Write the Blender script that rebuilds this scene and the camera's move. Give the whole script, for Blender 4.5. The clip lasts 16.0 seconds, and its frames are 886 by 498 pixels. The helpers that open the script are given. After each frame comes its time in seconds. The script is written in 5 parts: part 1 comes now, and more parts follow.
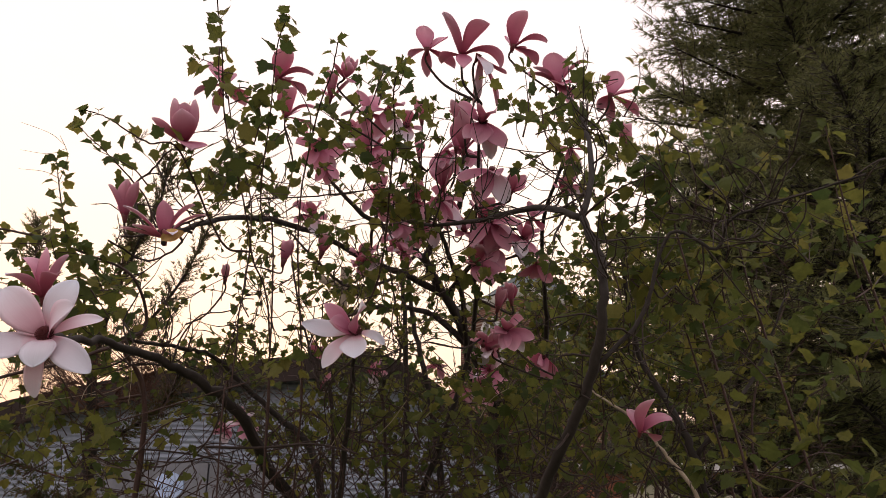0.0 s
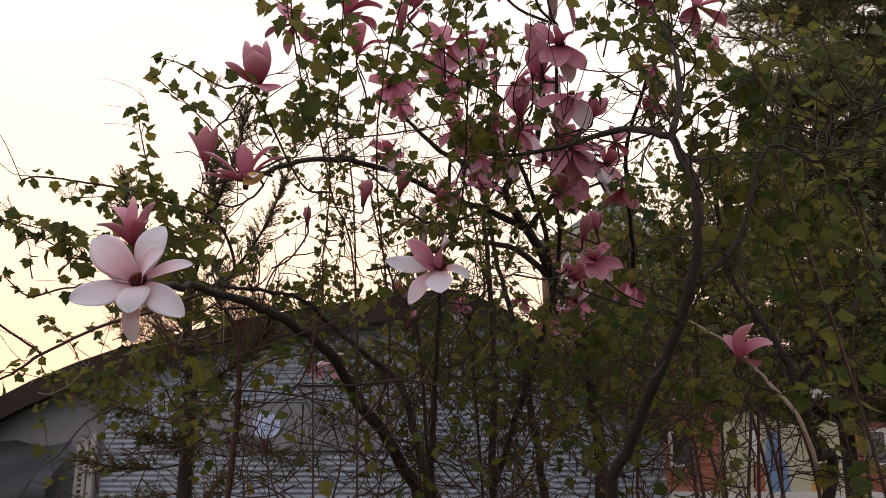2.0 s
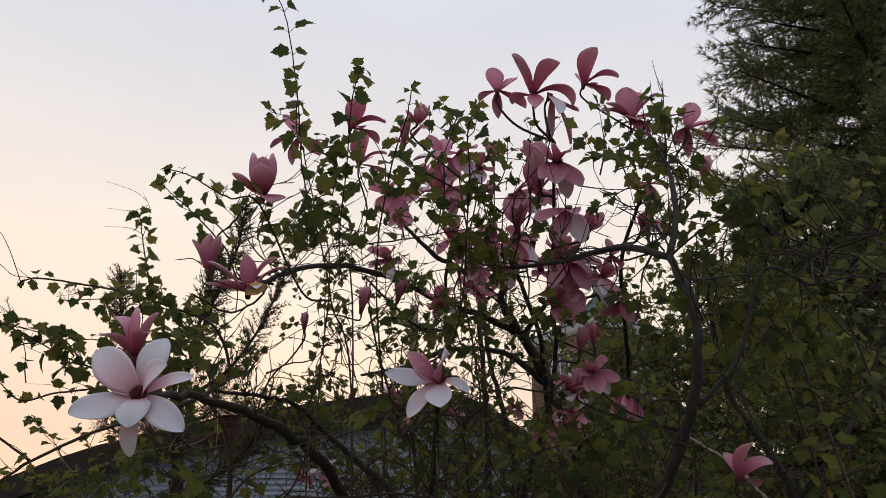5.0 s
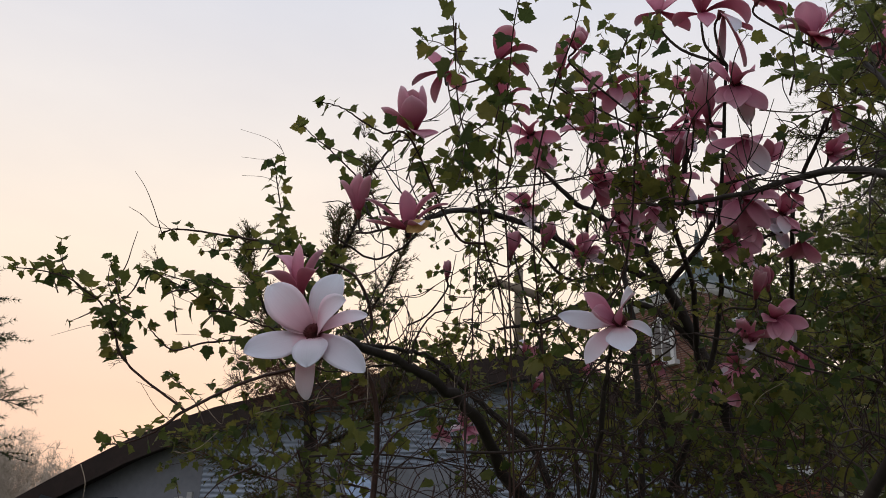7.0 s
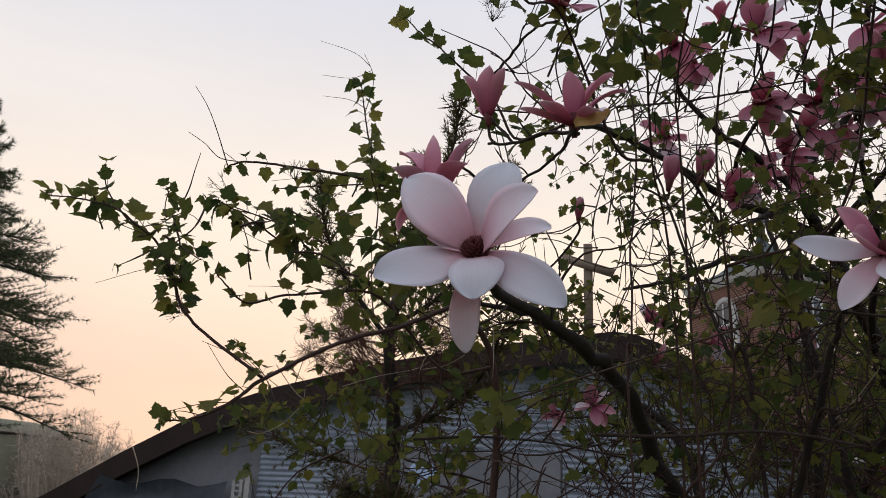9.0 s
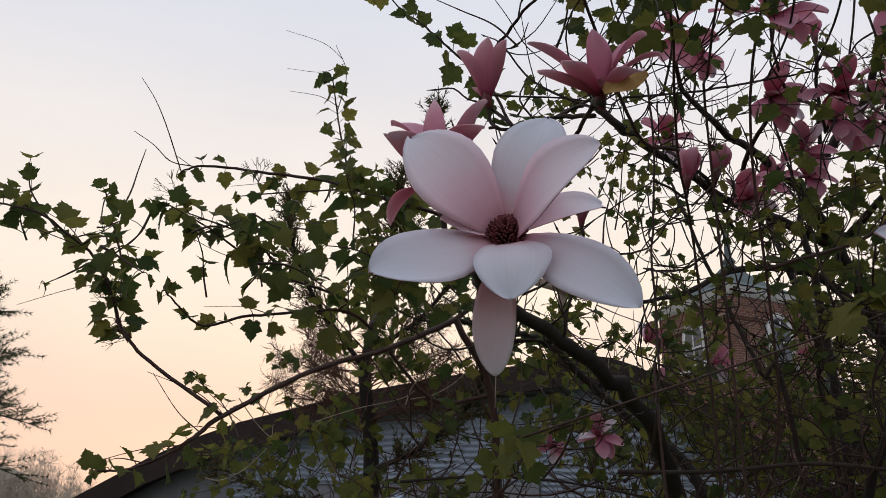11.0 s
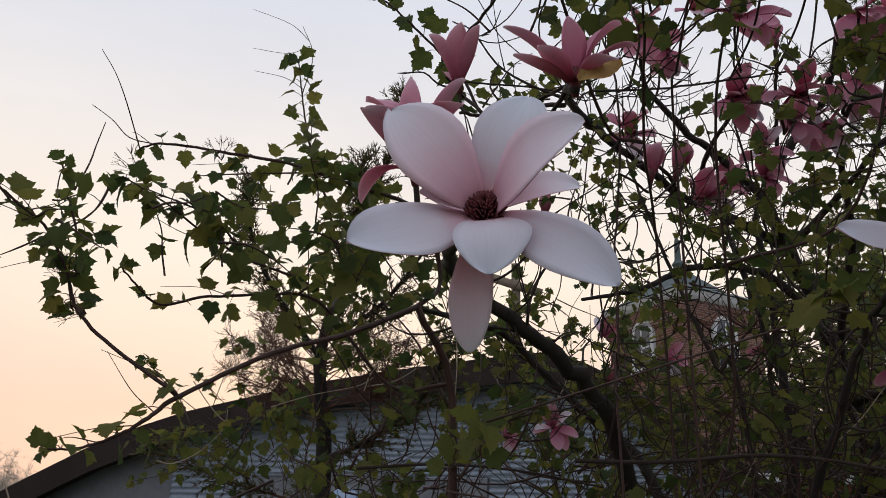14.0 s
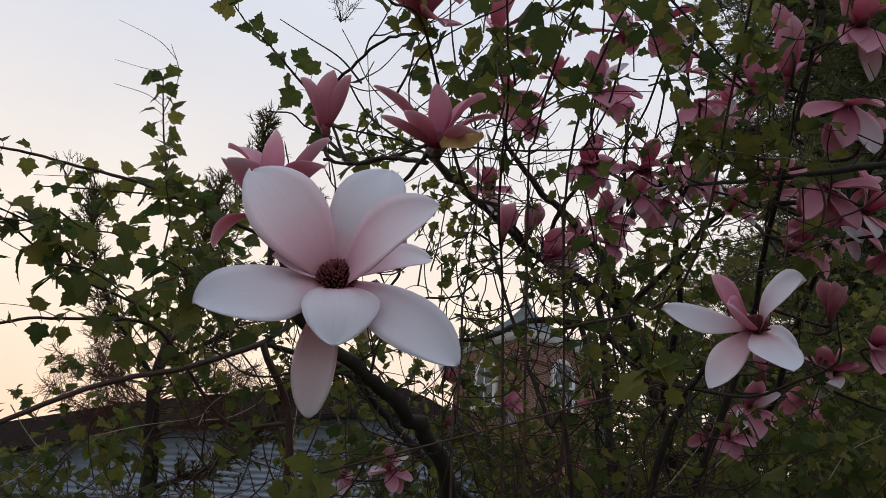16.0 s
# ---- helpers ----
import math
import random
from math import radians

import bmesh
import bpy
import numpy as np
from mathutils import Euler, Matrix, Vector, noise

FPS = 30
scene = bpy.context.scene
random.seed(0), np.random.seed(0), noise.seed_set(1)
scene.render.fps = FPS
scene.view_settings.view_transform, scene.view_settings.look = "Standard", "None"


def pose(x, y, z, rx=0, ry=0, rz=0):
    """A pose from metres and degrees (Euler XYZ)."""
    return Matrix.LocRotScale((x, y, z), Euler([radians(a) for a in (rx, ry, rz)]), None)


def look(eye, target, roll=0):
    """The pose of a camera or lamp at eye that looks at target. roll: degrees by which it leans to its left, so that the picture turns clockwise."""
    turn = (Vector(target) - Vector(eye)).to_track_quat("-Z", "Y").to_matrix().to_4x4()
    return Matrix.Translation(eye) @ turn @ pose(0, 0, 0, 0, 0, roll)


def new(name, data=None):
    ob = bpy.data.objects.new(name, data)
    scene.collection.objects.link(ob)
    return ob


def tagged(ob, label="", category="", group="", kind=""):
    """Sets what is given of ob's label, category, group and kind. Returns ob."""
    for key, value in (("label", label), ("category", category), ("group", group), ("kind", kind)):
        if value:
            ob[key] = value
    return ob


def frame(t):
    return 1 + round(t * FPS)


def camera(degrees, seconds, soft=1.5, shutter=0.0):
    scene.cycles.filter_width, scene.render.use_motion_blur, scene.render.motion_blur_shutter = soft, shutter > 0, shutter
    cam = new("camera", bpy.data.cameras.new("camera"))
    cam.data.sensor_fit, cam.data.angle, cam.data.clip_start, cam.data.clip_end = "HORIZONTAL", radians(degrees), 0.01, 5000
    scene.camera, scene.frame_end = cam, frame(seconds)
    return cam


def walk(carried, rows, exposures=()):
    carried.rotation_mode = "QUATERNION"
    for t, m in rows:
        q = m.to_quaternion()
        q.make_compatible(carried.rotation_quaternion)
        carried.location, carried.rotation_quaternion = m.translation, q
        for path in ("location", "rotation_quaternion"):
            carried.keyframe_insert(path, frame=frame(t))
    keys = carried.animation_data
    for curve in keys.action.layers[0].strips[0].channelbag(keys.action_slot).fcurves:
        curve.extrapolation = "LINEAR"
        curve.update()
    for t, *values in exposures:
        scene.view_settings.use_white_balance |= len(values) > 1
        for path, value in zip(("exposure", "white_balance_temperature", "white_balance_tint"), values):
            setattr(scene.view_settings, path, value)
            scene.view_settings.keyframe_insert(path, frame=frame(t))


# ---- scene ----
cam = camera(57.0, 16.0, soft=0.8)
PATH = [
    (0, (0.01, 0.057, 1.45), (-0.032, 1.942, 2.119), 1.0),
    (0.5, (0.015, 0.065, 1.447), (-0.095, 1.968, 2.052), 0.5),
    (1, (0.009, 0.08, 1.443), (-0.181, 1.999, 1.975), 0.2),
    (1.5, (0.001, 0.094, 1.443), (-0.227, 2.018, 1.939), -0.2),
    (2, (-0.003, 0.094, 1.448), (-0.236, 2.01, 1.972), -0.1),
    (2.5, (-0.011, 0.091, 1.456), (-0.239, 1.987, 2.049), -0.1),
    (3, (-0.014, 0.08, 1.464), (-0.245, 1.958, 2.111), -0.0),
    (3.5, (-0.019, 0.069, 1.473), (-0.241, 1.928, 2.176), 0.0),
    (3.7, (-0.02, 0.063, 1.477), (-0.236, 1.914, 2.202), 0.0),
    (5.8, (-0.028, 0.068, 1.475), (-0.227, 1.913, 2.221), 0.9),
    (6, (-0.036, 0.092, 1.464), (-0.286, 1.939, 2.187), 1.2),
    (6.5, (-0.079, 0.148, 1.455), (-0.489, 1.982, 2.139), 2.5),
    (7, (-0.198, 0.192, 1.461), (-0.619, 2.029, 2.13), 2.0),
    (7.5, (-0.265, 0.277, 1.461), (-0.687, 2.128, 2.091), 1.9),
    (8, (-0.308, 0.394, 1.469), (-0.804, 2.229, 2.092), 2.5),
    (8.5, (-0.381, 0.494, 1.478), (-0.929, 2.316, 2.094), 3.2),
    (9, (-0.469, 0.587, 1.495), (-1.007, 2.408, 2.124), 2.9),
    (9.2, (-0.499, 0.617, 1.503), (-1.022, 2.443, 2.13), 2.7),
    (11.3, (-0.565, 0.79, 1.533), (-1.018, 2.606, 2.237), 1.1),
    (11.5, (-0.565, 0.79, 1.531), (-1.014, 2.606, 2.239), 1.2),
    (12, (-0.567, 0.799, 1.537), (-0.984, 2.611, 2.274), 0.9),
    (12.5, (-0.567, 0.798, 1.536), (-0.96, 2.613, 2.278), 1.1),
    (13, (-0.573, 0.783, 1.536), (-0.952, 2.601, 2.28), 1.5),
    (13.5, (-0.584, 0.797, 1.525), (-0.956, 2.62, 2.259), 1.9),
    (14, (-0.583, 0.793, 1.521), (-0.93, 2.638, 2.209), 1.7),
    (14.5, (-0.58, 0.767, 1.53), (-0.911, 2.613, 2.224), 1.9),
    (15, (-0.584, 0.756, 1.541), (-0.876, 2.594, 2.274), 2.8),
    (15.5, (-0.577, 0.763, 1.545), (-0.74, 2.606, 2.304), 2.6),
    (16, (-0.578, 0.768, 1.545), (-0.576, 2.617, 2.309), 3.1),
]
EXPOSURES = [(0.0, 0.48, 7800, 25), (2.0, 0.44, 7600, 23), (2.5, 0.10, 6850, 18), (3.5, -0.04, 6650, 13.5), (9.0, 0.0, 6550, 13), (16.0, 0.0, 6450, 12)]
walk(cam, [(t, look(eye, target, roll)) for t, eye, target, roll in PATH], EXPOSURES)

# ---- sky and sun: hazy dusk, the glow low behind the shed ----
SUN_EL, SUN_AZ = 4.0, 20.0                     # degrees up, degrees left of +y
world = bpy.data.worlds.new("dusk_sky")
scene.world = world
world.use_nodes = True
wn, wl = world.node_tree.nodes, world.node_tree.links
wn.clear()
w_out = wn.new("ShaderNodeOutputWorld")
w_bg = wn.new("ShaderNodeBackground")
w_sky = wn.new("ShaderNodeTexSky")
w_sky.sky_type = "NISHITA"
w_sky.sun_disc = False
w_sky.sun_elevation = radians(SUN_EL)
w_sky.sun_rotation = radians(-SUN_AZ)
w_sky.altitude, w_sky.air_density, w_sky.dust_density, w_sky.ozone_density = 50, 1.0, 2.0, 1.0
# thin high haze: warm low down on the side of the sun, cool and even on the other
def sky_ramp(stops):
    r = wn.new("ShaderNodeValToRGB")
    r.color_ramp.elements[0].position, r.color_ramp.elements[0].color = stops[0][0], (*stops[0][1], 1)
    r.color_ramp.elements[1].position, r.color_ramp.elements[1].color = stops[-1][0], (*stops[-1][1], 1)
    for p, c in stops[1:-1]:
        r.color_ramp.elements.new(p).color = (*c, 1)
    return r


w_co = wn.new("ShaderNodeTexCoord")
w_sep = wn.new("ShaderNodeSeparateXYZ")
w_warm = sky_ramp(((0.0, (1.08, 0.70, 0.54)), (0.14, (1.13, 0.83, 0.65)), (0.30, (1.22, 1.06, 0.88)), (0.45, (1.08, 1.03, 0.98)), (0.60, (0.88, 0.92, 1.0)), (1.0, (1.15, 1.24, 1.40))))
w_cool = sky_ramp(((0.0, (1.0, 0.97, 1.03)), (0.3, (1.04, 1.11, 1.24)), (0.6, (0.92, 1.0, 1.15)), (1.0, (1.12, 1.22, 1.40))))
w_dot = wn.new("ShaderNodeVectorMath")
w_dot.operation = "DOT_PRODUCT"
w_dot.inputs[1].default_value = (-math.sin(radians(SUN_AZ)), math.cos(radians(SUN_AZ)), 0)
w_side = wn.new("ShaderNodeMapRange")
w_side.inputs["From Min"].default_value, w_side.inputs["From Max"].default_value = -0.3, 0.9
w_mix = wn.new("ShaderNodeMixRGB")
w_gain = wn.new("ShaderNodeMixRGB")
w_gain.blend_type, w_gain.inputs[0].default_value = "MULTIPLY", 1.0
w_gain.inputs[2].default_value = (0.012, 0.012, 0.012, 1)
w_add = wn.new("ShaderNodeMixRGB")
w_add.blend_type, w_add.inputs[0].default_value = "ADD", 1.0
wl.new(w_co.outputs["Generated"], w_sep.inputs[0])
wl.new(w_co.outputs["Generated"], w_dot.inputs[0])
wl.new(w_dot.outputs["Value"], w_side.inputs["Value"])
wl.new(w_sep.outputs["Z"], w_warm.inputs[0])
wl.new(w_sep.outputs["Z"], w_cool.inputs[0])
wl.new(w_side.outputs[0], w_mix.inputs[0])
wl.new(w_cool.outputs[0], w_mix.inputs[1])
wl.new(w_warm.outputs[0], w_mix.inputs[2])
wl.new(w_sky.outputs[0], w_gain.inputs[1])
wl.new(w_gain.outputs[0], w_add.inputs[1])
wl.new(w_mix.outputs[0], w_add.inputs[2])
# faint, streaky unevenness of the haze
w_map = wn.new("ShaderNodeMapping")
w_map.inputs["Scale"].default_value = (2.2, 2.2, 6.0)
w_cloud = wn.new("ShaderNodeTexNoise")
w_cloud.inputs["Scale"].default_value, w_cloud.inputs["Detail"].default_value = 1.6, 5
w_tone = sky_ramp(((0.25, (0.955, 0.955, 0.97)), (0.75, (1.045, 1.04, 1.025))))
w_mul = wn.new("ShaderNodeMixRGB")
w_mul.blend_type, w_mul.inputs[0].default_value = "MULTIPLY", 1.0
wl.new(w_co.outputs["Generated"], w_map.inputs[0])
wl.new(w_map.outputs[0], w_cloud.inputs["Vector"])
wl.new(w_cloud.outputs["Fac"], w_tone.inputs[0])
wl.new(w_add.outputs[0], w_mul.inputs[1])
wl.new(w_tone.outputs[0], w_mul.inputs[2])
wl.new(w_mul.outputs[0], w_bg.inputs[0])
wl.new(w_bg.outputs[0], w_out.inputs[0])
w_bg.inputs[1].default_value = 0.80

sun = new("sun", bpy.data.lights.new("sun", "SUN"))
sun.data.energy, sun.data.angle, sun.data.color = 0.6, radians(12), (1.0, 0.78, 0.58)
_az, _el = radians(SUN_AZ), radians(SUN_EL)
_s = Vector((-math.sin(_az) * math.cos(_el), math.cos(_az) * math.cos(_el), math.sin(_el)))
sun.matrix_world = look(_s * 60, (0, 0, 0))


# ---- materials ----
def material(name, rough=0.7, metal=0.0, spec=0.3):
    m = bpy.data.materials.new(name)
    m.use_nodes = True
    n = m.node_tree.nodes
    b = n["Principled BSDF"]
    b.inputs["Roughness"].default_value = rough
    b.inputs["Metallic"].default_value = metal
    b.inputs["Specular IOR Level"].default_value = spec
    return m, n, m.node_tree.links, b


def ramp(n, stops):
    r = n.new("ShaderNodeValToRGB")
    cr = r.color_ramp
    cr.elements[0].position, cr.elements[0].color = stops[0][0], (*stops[0][1], 1)
    cr.elements[1].position, cr.elements[1].color = stops[-1][0], (*stops[-1][1], 1)
    for p, c in stops[1:-1]:
        cr.elements.new(p).color = (*c, 1)
    return r


def noise_tex(n, l, scale, detail=4, rough=0.6, coord="Object", stretch=None):
    co = n.new("ShaderNodeTexCoord")
    t = n.new("ShaderNodeTexNoise")
    t.inputs["Scale"].default_value, t.inputs["Detail"].default_value, t.inputs["Roughness"].default_value = scale, detail, rough
    if stretch:
        mp = n.new("ShaderNodeMapping")
        mp.inputs["Scale"].default_value = stretch
        l.new(co.outputs[coord], mp.inputs[0])
        l.new(mp.outputs[0], t.inputs["Vector"])
    else:
        l.new(co.outputs[coord], t.inputs["Vector"])
    return t


def mixc(n, l, a, b, fac, mode="MIX"):
    x = n.new("ShaderNodeMixRGB")
    x.blend_type = mode
    for k, v in ((0, fac), (1, a), (2, b)):
        if hasattr(v, "links"):
            l.new(v, x.inputs[k])
        elif isinstance(v, (int, float)):
            x.inputs[k].default_value = v
        else:
            x.inputs[k].default_value = (*v, 1)
    return x.outputs[0]


def bump(n, l, b, height, strength, dist):
    bp = n.new("ShaderNodeBump")
    bp.inputs["Strength"].default_value, bp.inputs["Distance"].default_value = strength, dist
    l.new(height, bp.inputs["Height"])
    l.new(bp.outputs[0], b.inputs["Normal"])


def noisy(name, stops, scale, rough=0.8, bump_s=0.3, bump_d=0.004, fine=6.0, metal=0.0, coord="Object", stretch=None, spec=0.3):
    """A surface whose colour runs over stops by a coarse and a fine noise, with relief."""
    m, n, l, b = material(name, rough, metal, spec)
    a = noise_tex(n, l, scale, 5, 0.6, coord, stretch)
    f = noise_tex(n, l, scale * fine, 3, 0.6, coord, stretch)
    mx = mixc(n, l, a.outputs["Fac"], f.outputs["Fac"], 0.4)
    r = ramp(n, stops)
    l.new(mx, r.inputs[0])
    l.new(r.outputs[0], b.inputs["Base Color"])
    bump(n, l, b, mx, bump_s, bump_d)
    return m


def thin(m, n, l, b, colour, amount):
    """Lets light through a leaf or petal."""
    tr = n.new("ShaderNodeBsdfTranslucent")
    ms = n.new("ShaderNodeMixShader")
    ms.inputs[0].default_value = amount
    l.new(colour, tr.inputs[0])
    out = n["Material Output"]
    l.new(b.outputs[0], ms.inputs[1])
    l.new(tr.outputs[0], ms.inputs[2])
    l.new(ms.outputs[0], out.inputs[0])


def petal_material(name, stops, through_it):
    m, n, l, b = material(name, 0.55, 0, 0.25)
    uv = n.new("ShaderNodeUVMap")
    sp = n.new("ShaderNodeSeparateXYZ")
    l.new(uv.outputs[0], sp.inputs[0])
    blot = noise_tex(n, l, 22, 3, 0.6)
    off = n.new("ShaderNodeMath")
    off.operation = "MULTIPLY_ADD"
    off.inputs[1].default_value, off.inputs[2].default_value = 0.28, -0.14
    l.new(blot.outputs["Fac"], off.inputs[0])
    ad = n.new("ShaderNodeMath")
    l.new(sp.outputs["Y"], ad.inputs[0])
    l.new(off.outputs[0], ad.inputs[1])
    r = ramp(n, stops)
    l.new(ad.outputs[0], r.inputs[0])
    vein = n.new("ShaderNodeTexNoise")
    mp = n.new("ShaderNodeMapping")
    mp.inputs["Scale"].default_value = (26, 1.6, 1)
    l.new(uv.outputs[0], mp.inputs[0])
    l.new(mp.outputs[0], vein.inputs["Vector"])
    vein.inputs["Scale"].default_value, vein.inputs["Detail"].default_value = 1.0, 2
    vr = ramp(n, ((0.3, (0.965, 0.94, 0.95)), (0.7, (1, 1, 1))))
    l.new(vein.outputs["Fac"], vr.inputs[0])
    info = n.new("ShaderNodeObjectInfo")
    tone = ramp(n, ((0.0, (0.92, 0.89, 0.91)), (1.0, (1, 1, 1))))
    l.new(info.outputs["Random"], tone.inputs[0])
    c = mixc(n, l, r.outputs[0], vr.outputs[0], 1.0, "MULTIPLY")
    c = mixc(n, l, c, tone.outputs[0], 1.0, "MULTIPLY")
    l.new(c, b.inputs["Base Color"])
    bump(n, l, b, vein.outputs["Fac"], 0.12, 0.0004)
    thin(m, n, l, b, c, through_it)
    return m


def leaf_material(name, stops, per_island, amount=0.6):
    m, n, l, b = material(name, 0.58, 0, 0.18)
    src = n.new("ShaderNodeNewGeometry").outputs["Random Per Island"] if per_island else n.new("ShaderNodeObjectInfo").outputs["Random"]
    r = ramp(n, stops)
    l.new(src, r.inputs[0])
    blot = noise_tex(n, l, 60, 3, 0.6)
    vr = ramp(n, ((0.3, (0.72, 0.75, 0.7)), (0.7, (1.1, 1.1, 1.0))))
    l.new(blot.outputs["Fac"], vr.inputs[0])
    c = mixc(n, l, r.outputs[0], vr.outputs[0], 1.0, "MULTIPLY")
    l.new(c, b.inputs["Base Color"])
    bump(n, l, b, blot.outputs["Fac"], 0.3, 0.001)
    thin(m, n, l, b, c, amount)
    return m


PETAL_IN = petal_material("petal_inside", ((0.0, (0.52, 0.20, 0.24)), (0.13, (0.74, 0.46, 0.51)), (0.32, (0.70, 0.66, 0.70)), (1.0, (0.63, 0.685, 0.745))), 0.22)
PETAL_BLUSH = petal_material("petal_blush", ((0.0, (0.55, 0.22, 0.27)), (0.14, (0.76, 0.46, 0.52)), (0.40, (0.82, 0.60, 0.66)), (0.6, (0.82, 0.71, 0.76)), (0.9, (0.76, 0.74, 0.79)), (1.0, (0.74, 0.77, 0.82))), 0.25)
PETAL_OUT = petal_material("petal_outside", ((0.0, (0.40, 0.06, 0.12)), (0.35, (0.61, 0.20, 0.29)), (0.8, (0.75, 0.40, 0.47)), (1.0, (0.81, 0.58, 0.63))), 0.46)
PETAL_ROSE = petal_material("petal_rose", ((0.0, (0.40, 0.06, 0.13)), (0.4, (0.65, 0.25, 0.35)), (0.85, (0.76, 0.43, 0.52)), (1.0, (0.80, 0.56, 0.64))), 0.44)
STAMEN = noisy("stamen", ((0.3, (0.055, 0.012, 0.014)), (0.7, (0.19, 0.042, 0.044))), 200, 0.6)
BARK = noisy("magnolia_bark", ((0.3, (0.016, 0.012, 0.010)), (0.55, (0.026, 0.020, 0.016)), (0.78, (0.052, 0.043, 0.036))), 18, 0.85, 0.6, 0.004, stretch=(1, 1, 0.35))
TWIG = noisy("twig_bark", ((0.3, (0.016, 0.010, 0.008)), (0.7, (0.042, 0.026, 0.019))), 40, 0.8)
PALE_TWIG = noisy("dry_twig", ((0.3, (0.22, 0.17, 0.12)), (0.7, (0.40, 0.33, 0.25))), 40, 0.85)
SHOOT = noisy("red_shoot", ((0.3, (0.022, 0.010, 0.008)), (0.7, (0.060, 0.027, 0.018))), 40, 0.6)
LEAF_STOPS = ((0.0, (0.050, 0.077, 0.026)), (0.4, (0.100, 0.117, 0.032)), (0.75, (0.152, 0.153, 0.038)), (1.0, (0.205, 0.18, 0.048)))
LEAF = leaf_material("leaf_green", LEAF_STOPS, False)
LEAF_FAR = leaf_material("leaf_green_mass", LEAF_STOPS, True)
NEEDLE = leaf_material("pine_needle", ((0.0, (0.078, 0.092, 0.042)), (0.6, (0.14, 0.152, 0.065)), (1.0, (0.20, 0.195, 0.09))), True, 0.3)
NEEDLE_L = leaf_material("cedar_needle", ((0.0, (0.035, 0.05, 0.022)), (0.6, (0.06, 0.08, 0.034)), (1.0, (0.10, 0.11, 0.05))), True, 0.25)
CYPRESS = leaf_material("cypress_scale", ((0.0, (0.045, 0.055, 0.022)), (0.6, (0.085, 0.09, 0.036)), (1.0, (0.15, 0.095, 0.045))), True, 0.4)
DEAD = noisy("dead_twig", ((0.3, (0.060, 0.026, 0.017)), (0.7, (0.14, 0.062, 0.038))), 40, 0.85)
OLD_LEAF = noisy("withered_leaf", ((0.3, (0.35, 0.20, 0.06)), (0.7, (0.52, 0.36, 0.14))), 60, 0.7)


# ---- mesh helpers ----
class Geo:
    """Vertices, faces, material slots and UVs of one mesh to be."""

    def __init__(self):
        self.v, self.f, self.m, self.uv = [], [], [], []

    def add(self, verts, faces, slot=0):
        o = len(self.v)
        self.v.extend(verts)
        self.f.extend(tuple(i + o for i in q) for q in faces)
        self.m.extend([slot] * len(faces))

    def mesh(self, name, mats, smooth=True):
        me = bpy.data.meshes.new(name)
        me.from_pydata([tuple(p) for p in self.v], [], self.f)
        for k in mats:
            me.materials.append(k)
        if len(mats) > 1:
            me.polygons.foreach_set("material_index", self.m)
        if smooth:
            me.polygons.foreach_set("use_smooth", [True] * len(me.polygons))
        if self.uv:
            lay = me.uv_layers.new(name="UVMap")
            lay.data.foreach_set("uv", [c for lp in me.loops for c in self.uv[lp.vertex_index]])
        me.update()
        return me


def part(name, geo, mats, parent=None, label="", smooth=True, kind=""):
    """One mesh object, under a thing or a part."""
    me = geo if isinstance(geo, bpy.types.Mesh) else geo.mesh(name, mats if isinstance(mats, (list, tuple)) else [mats], smooth)
    ob = new(name, me)
    ob.parent = parent
    return tagged(ob, label, kind=kind)


def thing(name, label, category, at=(0, 0, 0), group="", kind=""):
    ob = new(name)
    ob.location = at
    ob.empty_display_size = 0.1
    return tagged(ob, label, category, group, kind)


def spline(pts, k=4):
    """Catmull-Rom points through pts, k to each piece."""
    p = [Vector(q) for q in pts]
    if len(p) < 3:
        return [p[0].lerp(p[-1], i / k) for i in range(k + 1)]
    p = [p[0] * 2 - p[1], *p, p[-1] * 2 - p[-2]]
    out = []
    for i in range(1, len(p) - 2):
        a, b, c, d = p[i - 1:i + 3]
        for j in range(k):
            t = j / k
            out.append(0.5 * (2 * b + (c - a) * t + (2 * a - 5 * b + 4 * c - d) * t * t + (3 * b - a - 3 * c + d) * t ** 3))
    return [*out, p[-2].copy()]


def tube(geo, pts, r0, r1, n=6, slot=0, wob=0.0, rnd=random):
    """A tapered limb along pts."""
    up = Vector((0.31, 0.17, 0.94))
    rings, verts = len(pts), []
    for i, p in enumerate(pts):
        d = (pts[min(i + 1, rings - 1)] - pts[max(i - 1, 0)]).normalized()
        a = d.cross(up)
        a = a.normalized() if a.length > 1e-3 else Vector((1, 0, 0))
        b = d.cross(a)
        r = (r0 + (r1 - r0) * i / (rings - 1)) * (1 + wob * rnd.uniform(-1, 1))
        for k in range(n):
            w = 2 * math.pi * k / n
            verts.append(p + a * (r * math.cos(w)) + b * (r * math.sin(w)))
    faces = [(i * n + k, i * n + (k + 1) % n, (i + 1) * n + (k + 1) % n, (i + 1) * n + k) for i in range(rings - 1) for k in range(n)]
    faces += [tuple(range(n))[::-1], tuple((rings - 1) * n + k for k in range(n))]
    geo.add(verts, faces, slot)


def box(geo, a, b, slot=0):
    (x0, y0, z0), (x1, y1, z1) = a, b
    v = [(x, y, z) for z in (z0, z1) for y in (y0, y1) for x in (x0, x1)]
    geo.add(v, [(0, 2, 3, 1), (4, 5, 7, 6), (0, 1, 5, 4), (2, 6, 7, 3), (0, 4, 6, 2), (1, 3, 7, 5)], slot)


